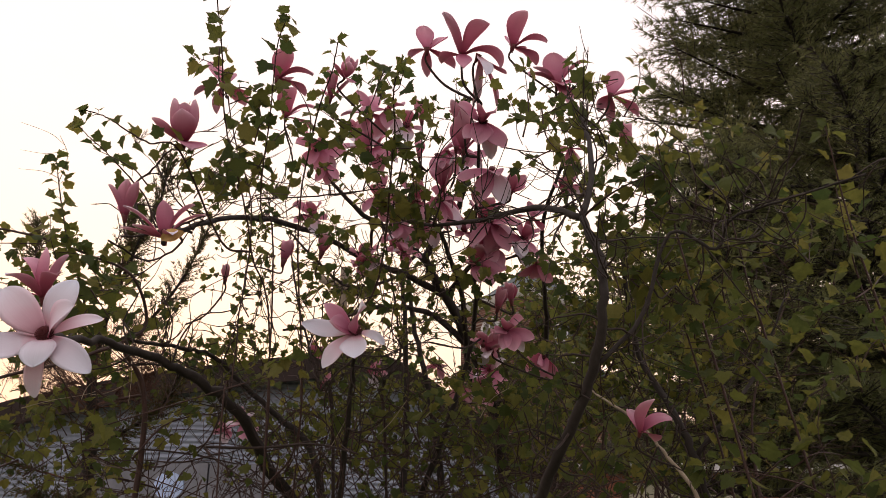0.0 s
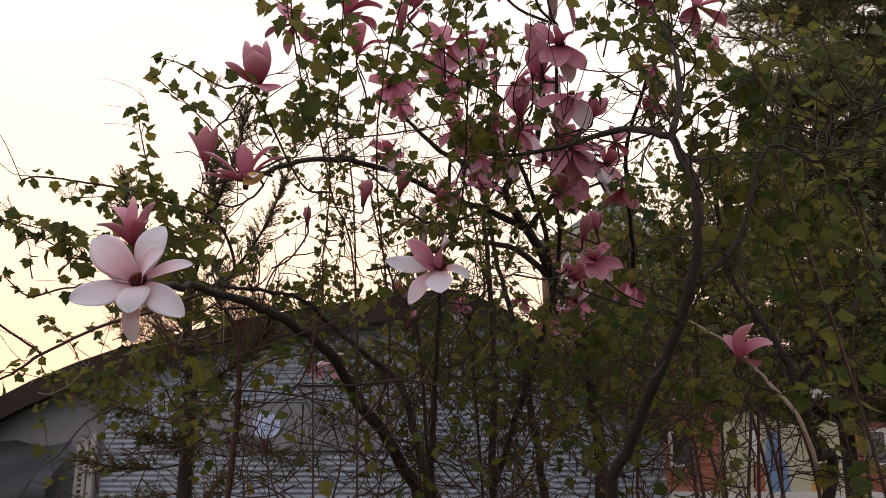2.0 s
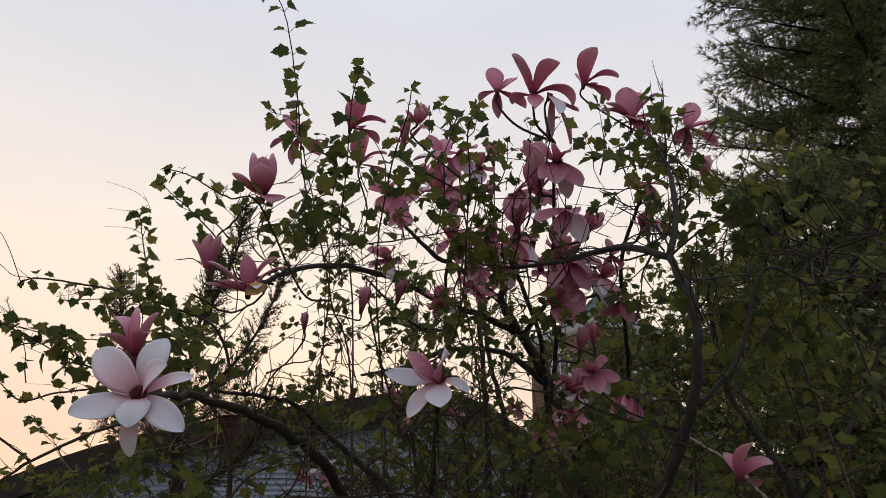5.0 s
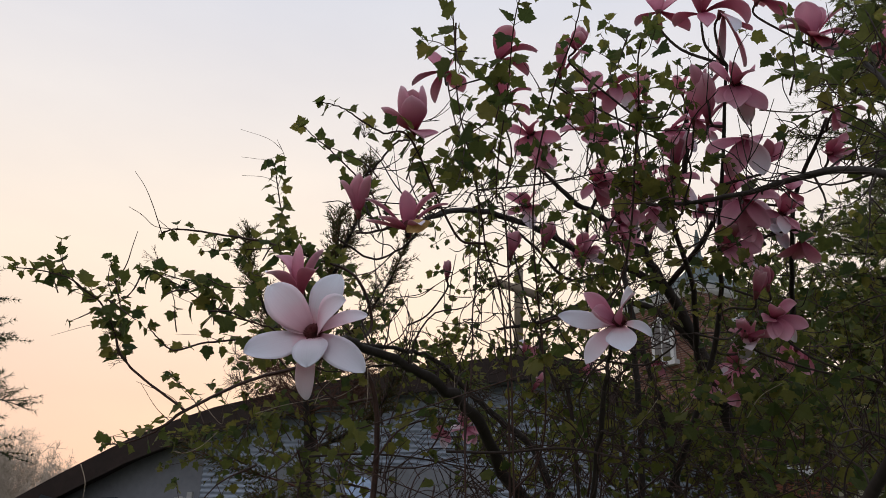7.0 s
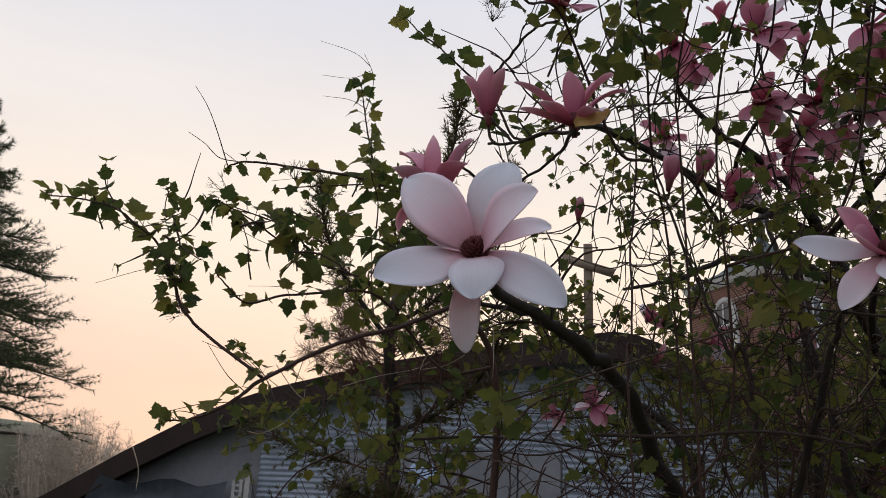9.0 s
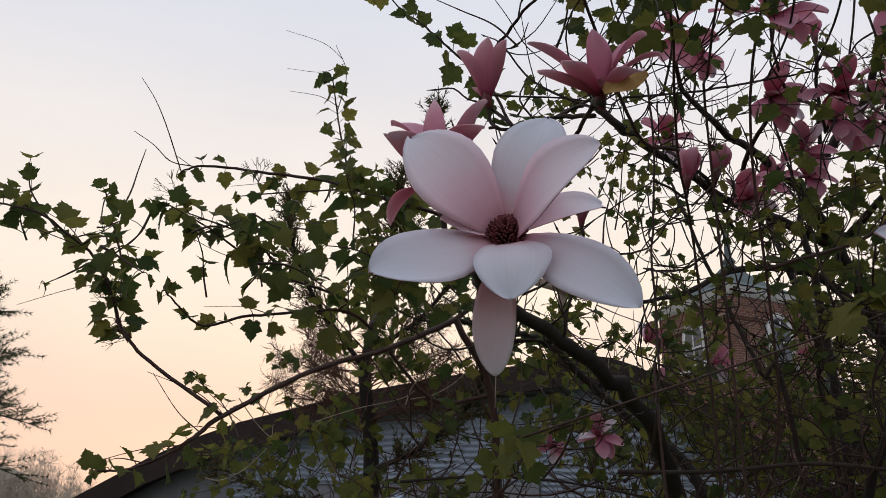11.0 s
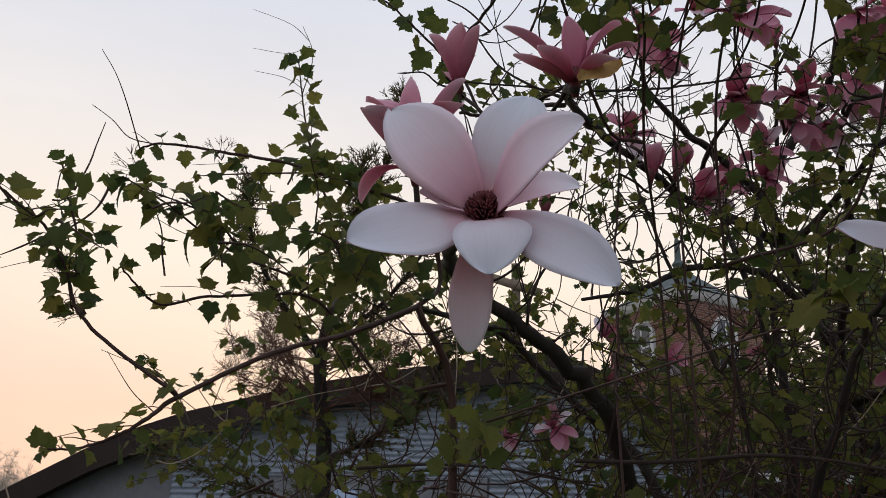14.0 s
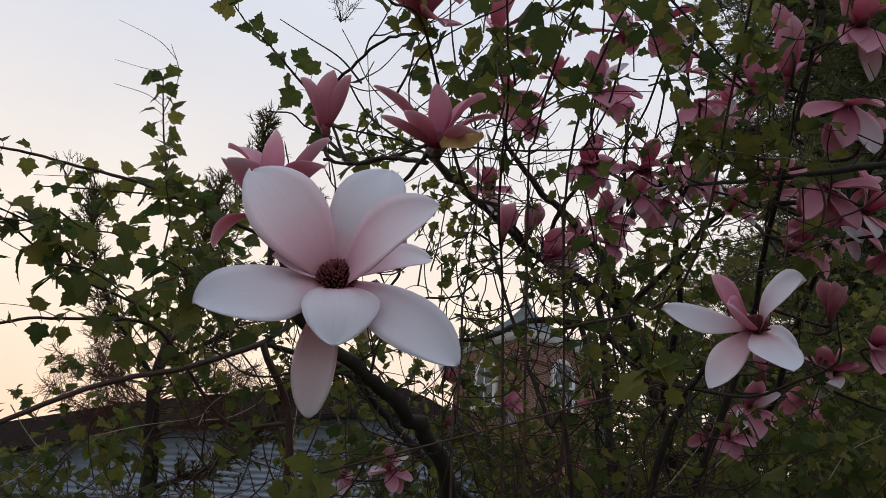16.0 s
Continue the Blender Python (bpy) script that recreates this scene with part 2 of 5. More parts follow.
def prism(geo, outline, y0, y1, slot=0):
    """An outline of (x, z), counter-clockwise seen from -y, pushed from y0 to y1."""
    n = len(outline)
    v = [(x, y0, z) for x, z in outline] + [(x, y1, z) for x, z in outline]
    f = [tuple(range(n)), tuple(range(2 * n - 1, n - 1, -1))] + [(i, i + n, (i + 1) % n + n, (i + 1) % n) for i in range(n)]
    geo.add(v, f, slot)


def aimed(at, d, up=(0, 0, 1), scale=1.0):
    """A pose whose y runs along d and whose z lies near up."""
    y = Vector(d).normalized()
    x = y.cross(Vector(up))
    x = x.normalized() if x.length > 1e-3 else Vector((1, 0, 0))
    z = x.cross(y)
    m = Matrix((x, y, z)).transposed().to_4x4() @ Matrix.Scale(scale, 4)
    m.translation = at
    return m


def some_way(rnd, up=0.0):
    v = Vector((rnd.gauss(0, 1), rnd.gauss(0, 1), rnd.gauss(0, 1)))
    return (v.normalized() + Vector((0, 0, up))).normalized()


# ---- ground ----
GROUND = noisy("soil_and_grass", ((0.3, (0.05, 0.06, 0.025)), (0.5, (0.08, 0.085, 0.04)), (0.7, (0.13, 0.11, 0.07))), 0.6, 0.95, 0.5, 0.03, fine=12)
g = Geo()
gx = [math.copysign(abs(i / 20) ** 3, i) * 900 for i in range(-20, 21)]
for yy in gx:
    for xx in gx:
        near = 1 / (1 + (math.hypot(xx, yy - 3) / 30) ** 2)
        g.v.append((xx, yy, 0.05 * near * (noise.noise((xx * 0.5, yy * 0.5, 0)) - 0.6)))
g.f = [(r * 41 + c, r * 41 + c + 1, (r + 1) * 41 + c + 1, (r + 1) * 41 + c) for r in range(40) for c in range(40)]
g.m = [0] * len(g.f)
tagged(part("ground", g, GROUND), "rough ground of soil and short grass", "ground", kind="structure")

# ---- shed of corrugated sheet with a low curved roof ----
SHEET = noisy("weathered_corrugated_sheet", ((0.3, (0.14, 0.165, 0.20)), (0.55, (0.265, 0.305, 0.36)), (0.8, (0.18, 0.18, 0.18))), 1.6, 0.5, 0.15, 0.002, fine=14, metal=0.1)
BOARD = noisy("grey_board", ((0.3, (0.13, 0.135, 0.145)), (0.7, (0.20, 0.205, 0.22))), 1.2, 0.8, 0.1, 0.002, fine=10)
FASCIA = noisy("brown_fascia", ((0.3, (0.013, 0.008, 0.006)), (0.7, (0.030, 0.017, 0.013))), 3, 0.8, 0.2, 0.003)
ROOFING = noisy("dark_roofing", ((0.3, (0.04, 0.035, 0.033)), (0.7, (0.09, 0.08, 0.075))), 4, 0.85)
TARP = noisy("dark_tarpaulin", ((0.3, (0.018, 0.022, 0.028)), (0.7, (0.045, 0.052, 0.062))), 2.5, 0.5, 0.4, 0.02)
PALE_POST = noisy("pale_post", ((0.3, (0.24, 0.235, 0.225)), (0.7, (0.38, 0.37, 0.35))), 6, 0.8)
TIMBER = noisy("weathered_timber", ((0.3, (0.12, 0.09, 0.06)), (0.7, (0.24, 0.19, 0.14))), 6, 0.85, stretch=(1, 1, 0.2))

SHED_Y = 9.0
PROFILE = [(-8.7, 0.87), (-7.55, 1.50), (-6.55, 2.03), (-5.75, 2.42), (-5.2, 2.63), (-4.75, 2.77), (-3.46, 3.05), (-2.5, 3.19), (-1.5, 3.31), (-1.05, 3.35), (-0.85, 3.32), (-0.62, 3.23), (-0.37, 3.10), (-0.1, 2.91), (0.4, 2.55), (1.22, 1.96)]


def roof_z(x):
    for (xa, za), (xb, zb) in zip(PROFILE, PROFILE[1:]):
        if xa <= x <= xb:
            return za + (zb - za) * (x - xa) / (xb - xa)
    return PROFILE[-1][1]


shed = thing("shed", "low shed of pale corrugated sheets under a curved dark roof", "building", (-3, SHED_Y, 0))


def shed_part(name, geo, mat, label="", smooth=False, kind=""):
    ob = part(name, geo, mat, shed, label, smooth, kind)
    ob.matrix_parent_inverse = Matrix.Translation((3, -SHED_Y, 0))
    return ob


# backing wall, its side and the roof
g = Geo()
prism(g, [(-8.6, 0.0), (1.2, 0.0)] + [(x, z - 0.14) for x, z in reversed(PROFILE) if -8.6 < x < 1.2], SHED_Y + 0.06, SHED_Y + 0.18)
shed_part("wall", g, BOARD, "plain grey boarded gable wall")
g = Geo()
box(g, (1.08, SHED_Y + 0.18, 0), (1.2, SHED_Y + 10, 1.8))
box(g, (-8.6, SHED_Y + 0.18, 0), (-8.48, SHED_Y + 10, 0.85))
prism(g, [(-8.48, 0.0), (1.08, 0.0)] + [(x, z - 0.14) for x, z in reversed(PROFILE) if -8.48 < x < 1.08], SHED_Y + 9.88, SHED_Y + 10)
shed_part("side_wall", g, BOARD, "grey side walls")
g = Geo()
prism(g, PROFILE + [(x, z - 0.10) for x, z in reversed(PROFILE)][::1], SHED_Y - 0.22, SHED_Y + 10.3)
shed_part("roof", g, ROOFING, "dark roofing sheet in a low curve")
g = Geo()
prism(g, [(x, z + 0.012) for x, z in PROFILE][::-1] + [(x, z - 0.26) for x, z in PROFILE], SHED_Y - 0.26, SHED_Y - 0.224)
shed_part("fascia", g, FASCIA, "dark brown fascia board along the roof edge")
# underside strip behind the fascia
g = Geo()
prism(g, [(x, z - 0.105) for x, z in PROFILE][::-1] + [(x, z - 0.22) for x, z in PROFILE], SHED_Y - 0.22, SHED_Y - 0.04)
shed_part("soffit", g, FASCIA)


def corrugated(x0, x1, z0, z1):
    """One sheet with level corrugations, cut to the roof's curve."""
    geo = Geo()
    pitch, cols = 0.058, 5
    rows = max(6, int((z1 - z0) / pitch * 6))
    for i in range(rows + 1):
        z = z0 + (z1 - z0) * i / rows
        y = SHED_Y + 0.03 - 0.014 * math.sin(2 * math.pi * z / pitch)
        for j in range(cols + 1):
            x = x0 + (x1 - x0) * j / cols
            geo.v.append((x, y, min(z, roof_z(x) - 0.15)))
    w = cols + 1
    geo.f = [(i * w + j, i * w + j + 1, (i + 1) * w + j + 1, (i + 1) * w + j) for i in range(rows) for j in range(cols)]
    geo.m = [0] * len(geo.f)
    return geo


rnd = random.Random(5)
xs = [-4.95, -4.1, -3.25, -2.42, -1.6, -0.78, 0.05, 0.62, 1.19]
for xa, xb in zip(xs, xs[1:]):
    zs = [0.02, 0.85, 1.62, 2.18, 3.3]
    for za, zb in zip(zs, zs[1:]):
        if za < roof_z((xa + xb) / 2) - 0.3 and not (za == 1.62 and -3.9 < (xa + xb) / 2 < -1.7):
            ob = shed_part("corrugated_sheet", corrugated(xa, xb + 0.03, za, zb + 0.02), SHEET, smooth=True)
            ob.location.y += rnd.uniform(-0.006, 0.006)
            ob.location.z += rnd.uniform(-0.01, 0.01)
# flat grey panels let in between the sheets, and a small round pane painted as a blue reflection
for xa, xb in ((-3.24, -2.66), (-2.64, -2.06), (-2.04, -1.62)):
    g = Geo()
    box(g, (xa, SHED_Y + 0.01, 1.66), (xb, SHED_Y + 0.055, 2.17))
    shed_part("panel", g, BOARD)
# the pale blue is a reflection put into the base colour
PANE_REFLECTION = noisy("painted_blue_reflection", ((0.3, (0.22, 0.32, 0.50)), (0.7, (0.38, 0.50, 0.68))), 8, 0.15, 0.05, 0.002, spec=0.6)
g = Geo()
ring = [(-3.05 + 0.16 * math.cos(a), 1.93 + 0.14 * math.sin(a)) for a in [i * math.pi / 12 for i in range(24)]]
prism(g, ring, SHED_Y - 0.02, SHED_Y + 0.004)
shed_part("reflection_pane", g, PANE_REFLECTION, "round pane with a pale blue reflection painted in")
# post with a perforated steel strip, and the lean-to tarpaulin
g = Geo()
box(g, (-5.045, SHED_Y - 0.09, 0), (-4.985, SHED_Y - 0.03, 1.86))
shed_part("post", g, PALE_POST, "pale upright post")
g = Geo()
box(g, (-5.19, SHED_Y - 0.10, 0), (-5.15, SHED_Y - 0.06, 1.8))
box(g, (-5.10, SHED_Y - 0.10, 0), (-5.065, SHED_Y - 0.06, 1.8))
for k in range(30):
    box(g, (-5.15, SHED_Y - 0.095, 0.05 + k * 0.06), (-5.10, SHED_Y - 0.065, 0.075 + k * 0.06))
shed_part("ladder_strip", g, PALE_POST, "perforated pale strip beside the post")
tarp = thing("tarpaulin", "dark blue-grey tarpaulin slung under the low end of the roof", "tarpaulin", (-6.2, SHED_Y - 0.3, 0))
g = Geo()
for i in range(21):
    for j in range(15):
        x = -8.6 + 3.35 * i / 20
        top = 1.75 if x > -6.8 else max(0.8, roof_z(x) - 0.3)
        sag = 0.06 * math.sin(i * 0.9) + 0.05 * noise.noise((x * 1.5, j * 0.3, 2))
        z = top * (1 - j / 14) + (0.0 if j else 0.04 * math.sin(i * 1.3))
        y = SHED_Y - 0.16 - 0.5 * math.sin(math.pi * j / 14 * 0.5) + sag - 0.12 * math.sin(j * 1.1 + i * 0.2)
        g.v.append((x + 6.2, y - SHED_Y + 0.3, z))
g.f = [(i * 15 + j, i * 15 + j + 1, (i + 1) * 15 + j + 1, (i + 1) * 15 + j) for i in range(20) for j in range(14)]
g.m = [0] * len(g.f)
part("sheet", g, TARP, tarp, smooth=True)

# wooden cross on the ridge
cross = thing("cross", "plain weathered wooden cross standing on the shed ridge", "cross", (-1.36, SHED_Y + 0.3, 3.34))
g = Geo()
box(g, (-0.045, -0.045, 0.0), (0.045, 0.045, 1.14))
part("upright", g, TIMBER, cross)
g = Geo()
box(g, (-0.30, -0.075, 0.83), (0.30, -0.045, 0.92))
ob = part("crossbar", g, TIMBER, cross)
ob.rotation_euler = (0, radians(20), 0)
ob.location = (-0.30, 0, 0.06)


# ---- brick buildings behind ----
def brick_material(name, tone, scale=1.0):
    m, n, l, b = material(name, 0.85)
    co = n.new("ShaderNodeTexCoord")
    mp = n.new("ShaderNodeMapping")
    mp.inputs["Rotation"].default_value = (radians(90), 0, 0)
    bt = n.new("ShaderNodeTexBrick")
    l.new(co.outputs["Object"], mp.inputs[0])
    l.new(mp.outputs[0], bt.inputs["Vector"])
    bt.inputs["Scale"].default_value = scale
    bt.inputs["Brick Width"].default_value, bt.inputs["Row Height"].default_value = 0.225, 0.075
    bt.inputs["Mortar Size"].default_value = 0.007
    r, g_, b_ = tone
    bt.inputs["Color1"].default_value = (r, g_, b_, 1)
    bt.inputs["Color2"].default_value = (r * 0.7, g_ * 0.65, b_ * 0.65, 1)
    bt.inputs["Mortar"].default_value = (0.24, 0.21, 0.18, 1)
    stain = noise_tex(n, l, 0.7, 6, 0.65)
    sr = ramp(n, ((0.35, (0.68, 0.66, 0.64)), (0.65, (1.05, 1.03, 1.0))))
    l.new(stain.outputs["Fac"], sr.inputs[0])
    c = mixc(n, l, bt.outputs["Color"], sr.outputs[0], 1.0, "MULTIPLY")
    l.new(c, b.inputs["Base Color"])
    bump(n, l, b, bt.outputs["Fac"], -0.4, 0.006)
    return m


BRICK = brick_material("church_brick", (0.19, 0.085, 0.058))
BRICK_R = brick_material("hall_brick", (0.40, 0.15, 0.09))
TRIM = noisy("white_trim", ((0.3, (0.40, 0.40, 0.39)), (0.7, (0.60, 0.60, 0.58))), 3, 0.7)
COPPER = noisy("green_grey_roof_metal", ((0.3, (0.045, 0.065, 0.065)), (0.7, (0.085, 0.11, 0.11))), 2, 0.75)
DARKGLASS = noisy("dark_window_glass", ((0.3, (0.012, 0.016, 0.02)), (0.7, (0.03, 0.04, 0.05))), 1, 0.08, 0.02, 0.002, spec=0.6)

TURN, SIDE = 38.0, 3.4
church = thing("church_tower", "square brick church tower with a metal pyramid roof", "church", (2.46, 28.0, 0))
church.rotation_euler = (0, 0, radians(TURN))


def square_lathe(levels):
    geo = Geo()
    for r, z in levels:
        geo.v += [(-r, -r, z), (r, -r, z), (r, r, z), (-r, r, z)]
    n = len(levels)
    geo.f = [(i * 4 + k, i * 4 + (k + 1) % 4, (i + 1) * 4 + (k + 1) % 4, (i + 1) * 4 + k) for i in range(n - 1) for k in range(4)]
    geo.f += [(3, 2, 1, 0), tuple((n - 1) * 4 + k for k in range(4))]
    geo.m = [0] * len(geo.f)
    return geo


HS = SIDE / 2
part("wall", square_lathe([(HS, 0), (HS, 9.1)]), BRICK, church, smooth=False)
part("corbel", square_lathe([(HS + 0.02, 8.2), (HS + 0.10, 8.3), (HS + 0.10, 8.45), (HS + 0.03, 8.46)]), BRICK, church, "projecting brick course", smooth=False)
part("cornice", square_lathe([(HS + 0.04, 8.95), (HS + 0.12, 9.05), (HS + 0.18, 9.22), (HS + 0.14, 9.24)]), TRIM, church, "pale moulded cornice", smooth=False)
part("roof", square_lathe([(HS + 0.22, 9.25), (HS * 0.62, 9.7), (HS * 0.24, 10.3), (0.12, 10.7)]), COPPER, church, "grey-green metal roof", smooth=False)
part("finial", square_lathe([(0.10, 10.65), (0.16, 10.8), (0.08, 10.95), (0.06, 11.6), (0.02, 11.9)]), COPPER, church, smooth=False)


def arch_outline(w, h, n=8):
    return [(-w, 0), (w, 0)] + [(w * math.cos(math.pi * i / n), h + w * math.sin(math.pi * i / n)) for i in range(n + 1)]


for k in range(4):
    for off in (0.0,):
        m = Matrix.Rotation(radians(90 * k), 4, "Z") @ pose(off, -HS, 7.0)
        g = Geo()
        prism(g, arch_outline(0.52, 1.05), -0.10, 0.02)
        w = part("window", g, TRIM, church, "white arched window surround", smooth=False)
        w.matrix_basis = m
        g = Geo()
        prism(g, arch_outline(0.36, 1.05), -0.115, -0.102)
        part("pane", g, DARKGLASS, w, smooth=False)
        g = Geo()
        box(g, (-0.03, -0.13, 0.0), (0.03, -0.116, 1.35))
        box(g, (-0.35, -0.13, 0.62), (0.35, -0.116, 0.68))
        part("glazing_bar", g, TRIM, w, smooth=False)
        g = Geo()
        box(g, (-0.66, -0.2, -0.14), (0.66, 0.02, -0.001))
        part("sill", g, TRIM, w, smooth=False)
g = Geo()
box(g, (HS - 0.5, HS + 0.01, 0), (HS + 6.5, HS + 6.0, 6.4))
part("nave_wall", g, BRICK, church, smooth=False)
g = Geo()
prism(g, [(HS - 0.7, 6.41), (HS + 6.8, 6.41), (HS + 3.1, 8.6)], HS + 0.2, HS + 6.3)
part("nave_roof", g, COPPER, church, smooth=False)

hall = thing("brick_hall", "low red-brick hall with a yellow mural panel and white window", "building", (4.5, 14, 0))
YELLOW = noisy("yellow_mural_ground", ((0.3, (0.36, 0.35, 0.24)), (0.7, (0.46, 0.44, 0.32))), 1.5, 0.85, 0.1, 0.003)
HB = Matrix.Translation((-4.5, -14, 0))


def hall_part(name, geo, mat, label="", parent=None):
    ob = part(name, geo, mat, parent or hall, label, False)
    if parent is None:
        ob.matrix_parent_inverse = HB
    return ob


g = Geo()
box(g, (1.85, 14.0, 0), (9.0, 14.3, 2.56))
box(g, (1.85, 14.3, 0), (2.15, 20, 2.56))
hall_part("wall", g, BRICK_R)
g = Geo()
prism(g, [(1.6, 2.56), (9.3, 2.56), (9.3, 2.66), (1.6, 2.66)], 13.75, 20.2)
prism(g, [(1.55, 2.662), (9.35, 2.662), (7.5, 3.5), (3.5, 3.5)], 15.2, 19.5)
hall_part("roof", g, ROOFING, "dark low roof")
g = Geo()
box(g, (1.55, 13.72, 2.54), (9.35, 13.748, 2.68))
hall_part("gutter", g, TRIM, "pale gutter board")
g = Geo()
box(g, (2.78, 13.955, 0.9), (4.68, 13.998, 2.36))
hall_part("mural_panel", g, YELLOW, "faded yellow painted panel")
for nm, col, shape in (("blue", (0.15, 0.26, 0.44), [(3.46, 1.0), (3.78, 1.0), (3.78, 1.55), (3.66, 2.02), (3.52, 2.06), (3.44, 1.6)]),
                       ("rust", (0.38, 0.12, 0.08), [(3.24, 1.0), (3.40, 1.0), (3.41, 1.5), (3.32, 1.62), (3.25, 1.5)]),
                       ("white", (0.62, 0.62, 0.6), [(3.2, 1.52), (3.4, 1.64), (3.42, 1.95), (3.28, 2.2), (3.18, 1.95)]),
                       ("orange", (0.55, 0.30, 0.08), [(4.08, 1.0), (4.3, 1.0), (4.28, 1.45), (4.16, 1.5)]),
                       ("green", (0.30, 0.42, 0.24), [(4.36, 1.0), (4.5, 1.0), (4.48, 1.4), (4.38, 1.42)])):
    g = Geo()
    prism(g, shape, 13.947, 13.9545)
    hall_part("painted_shape", g, noisy("mural_" + nm, ((0.3, tuple(c * 0.8 for c in col)), (0.7, col)), 4, 0.85), "faded painted shape in " + nm)
g = Geo()
box(g, (1.80, 13.93, 1.02), (9.0, 13.998, 1.12))
hall_part("sill_band", g, TRIM, "white sill band")
for x in (1.98, 4.95):
    g = Geo()
    for a, b in (((x, 1.5), (x + 0.05, 2.08)), ((x + 0.32, 1.5), (x + 0.37, 2.08)), ((x + 0.05, 2.02), (x + 0.32, 2.08)), ((x + 0.05, 1.5), (x + 0.32, 1.55))):
        box(g, (a[0], 13.95, a[1]), (b[0], 13.998, b[1]))
    w = hall_part("window", g, TRIM, "small white-framed window")
    g = Geo()
    box(g, (x + 0.05, 13.975, 1.55), (x + 0.32, 13.99, 2.02))
    hall_part("pane", g, DARKGLASS, "", w)
g = Geo()
box(g, (5.45, 13.85, 0), (5.95, 13.998, 2.5))
hall_part("pilaster", g, TRIM, "broad pale pilaster")

# ---- far left: round tank ----
tank = thing("round_tank", "squat grey-green round tank with a dark rim", "tank", (-31.0, 32, 0))
TANKM = noisy("tank_paint", ((0.3, (0.12, 0.12, 0.08)), (0.7, (0.22, 0.21, 0.15))), 0.8, 0.8)
g = Geo()
LV = [(3.6, 0), (3.6, 4.1), (3.45, 4.45), (2.6, 4.75), (0.4, 4.95)]
for r, z in LV:
    g.v += [(r * math.cos(i * math.pi / 20), r * math.sin(i * math.pi / 20), z) for i in range(40)]
g.f = [(i * 40 + k, i * 40 + (k + 1) % 40, (i + 1) * 40 + (k + 1) % 40, (i + 1) * 40 + k) for i in range(len(LV) - 1) for k in range(40)]
g.f.append(tuple((len(LV) - 1) * 40 + k for k in range(40)))
g.m = [0] * len(g.f)
part("shell", g, TANKM, tank)
g = Geo()
tube(g, [Vector((3.64 * math.cos(i * math.pi / 20), 3.64 * math.sin(i * math.pi / 20), 4.12)) for i in range(41)], 0.06, 0.06, 6)
part("rim", g, FASCIA, tank)


# ---- flowers of the magnolia ----
def petal_mesh(L, W, p0, p1, cup, wave=0.0, inside=PETAL_IN, outside=PETAL_OUT):
    """A petal growing from the axis z towards x: p0 and p1 are its leans from the axis at base and tip."""
    geo = Geo()
    nu, nv, T = 8, 12, 0.0009
    line, x, z = [], 0.006, 0.0
    for j in range(nv + 1):
        v = 1 - (1 - j / nv) ** 1.5
        p = radians(p0 + (p1 - p0) * v ** 1.3)
        dv = 1 - (1 - min(1, (j + 1) / nv)) ** 1.5 - v
        line.append((x, z, p, v))
        x += math.sin(p) * L * dv
        z += math.cos(p) * L * dv
    skew = math.sin(L * 7000 + W * 3000) * 0.05
    for side in (1, -1):
        for j, (x, z, p, v) in enumerate(line):
            if v < 0.58:
                q = v / 0.58
                w = W * 0.5 * (0.26 + 0.74 * math.sin(q * math.pi / 2) ** 1.25)
            else:
                w = W * 0.5 * max(0.05, max(0.0, 1 - ((v - 0.58) / 0.42) ** 2.0) ** 0.70)
            nx, nz = -math.cos(p), math.sin(p)
            for i in range(nu + 1):
                u = 2 * i / nu - 1
                curl = cup * (u * u - 0.35 * max(0.0, v - 0.6) * abs(u)) * w
                frill = 0.10 * W * wave * 10 * abs(u) ** 3 * math.sin(9 * v + (2.0 if u > 0 else 0.3) + L * 900)
                lift = curl + wave * W * math.sin(5 * v + 2.2 * u) * v + frill * v + side * T * (1 - 0.7 * abs(u))
                geo.v.append((x + nx * lift, u * w * (1 + skew * u * math.sin(3 * v)) + skew * W * math.sin(math.pi * v), z + nz * lift))
                geo.uv.append((u * 0.5 + 0.5, v))
    k, half = nu + 1, (nu + 1) * (nv + 1)
    for j in range(nv):
        for i in range(nu):
            a = j * k + i
            geo.f.append((a, a + 1, a + k + 1, a + k))
            geo.m.append(0)
            geo.f.append((half + a, half + a + k, half + a + k + 1, half + a + 1))
            geo.m.append(1)
    edge = [j * k for j in range(nv)] + [nv * k + i for i in range(nu)] + [j * k + nu for j in range(nv, 0, -1)] + [i for i in range(nu, 0, -1)]
    for a, b in zip(edge, edge[1:] + edge[:1]):
        geo.f.append((a, b, half + b, half + a))
        geo.m.append(1)
    return geo.mesh("petal", [inside, outside])


PETALS = {}


def petal_of(*spec):
    if spec not in PETALS:
        PETALS[spec] = petal_mesh(*spec[:6], (PETAL_IN, PETAL_ROSE, PETAL_BLUSH)[spec[6]], PETAL_OUT)
    return PETALS[spec]


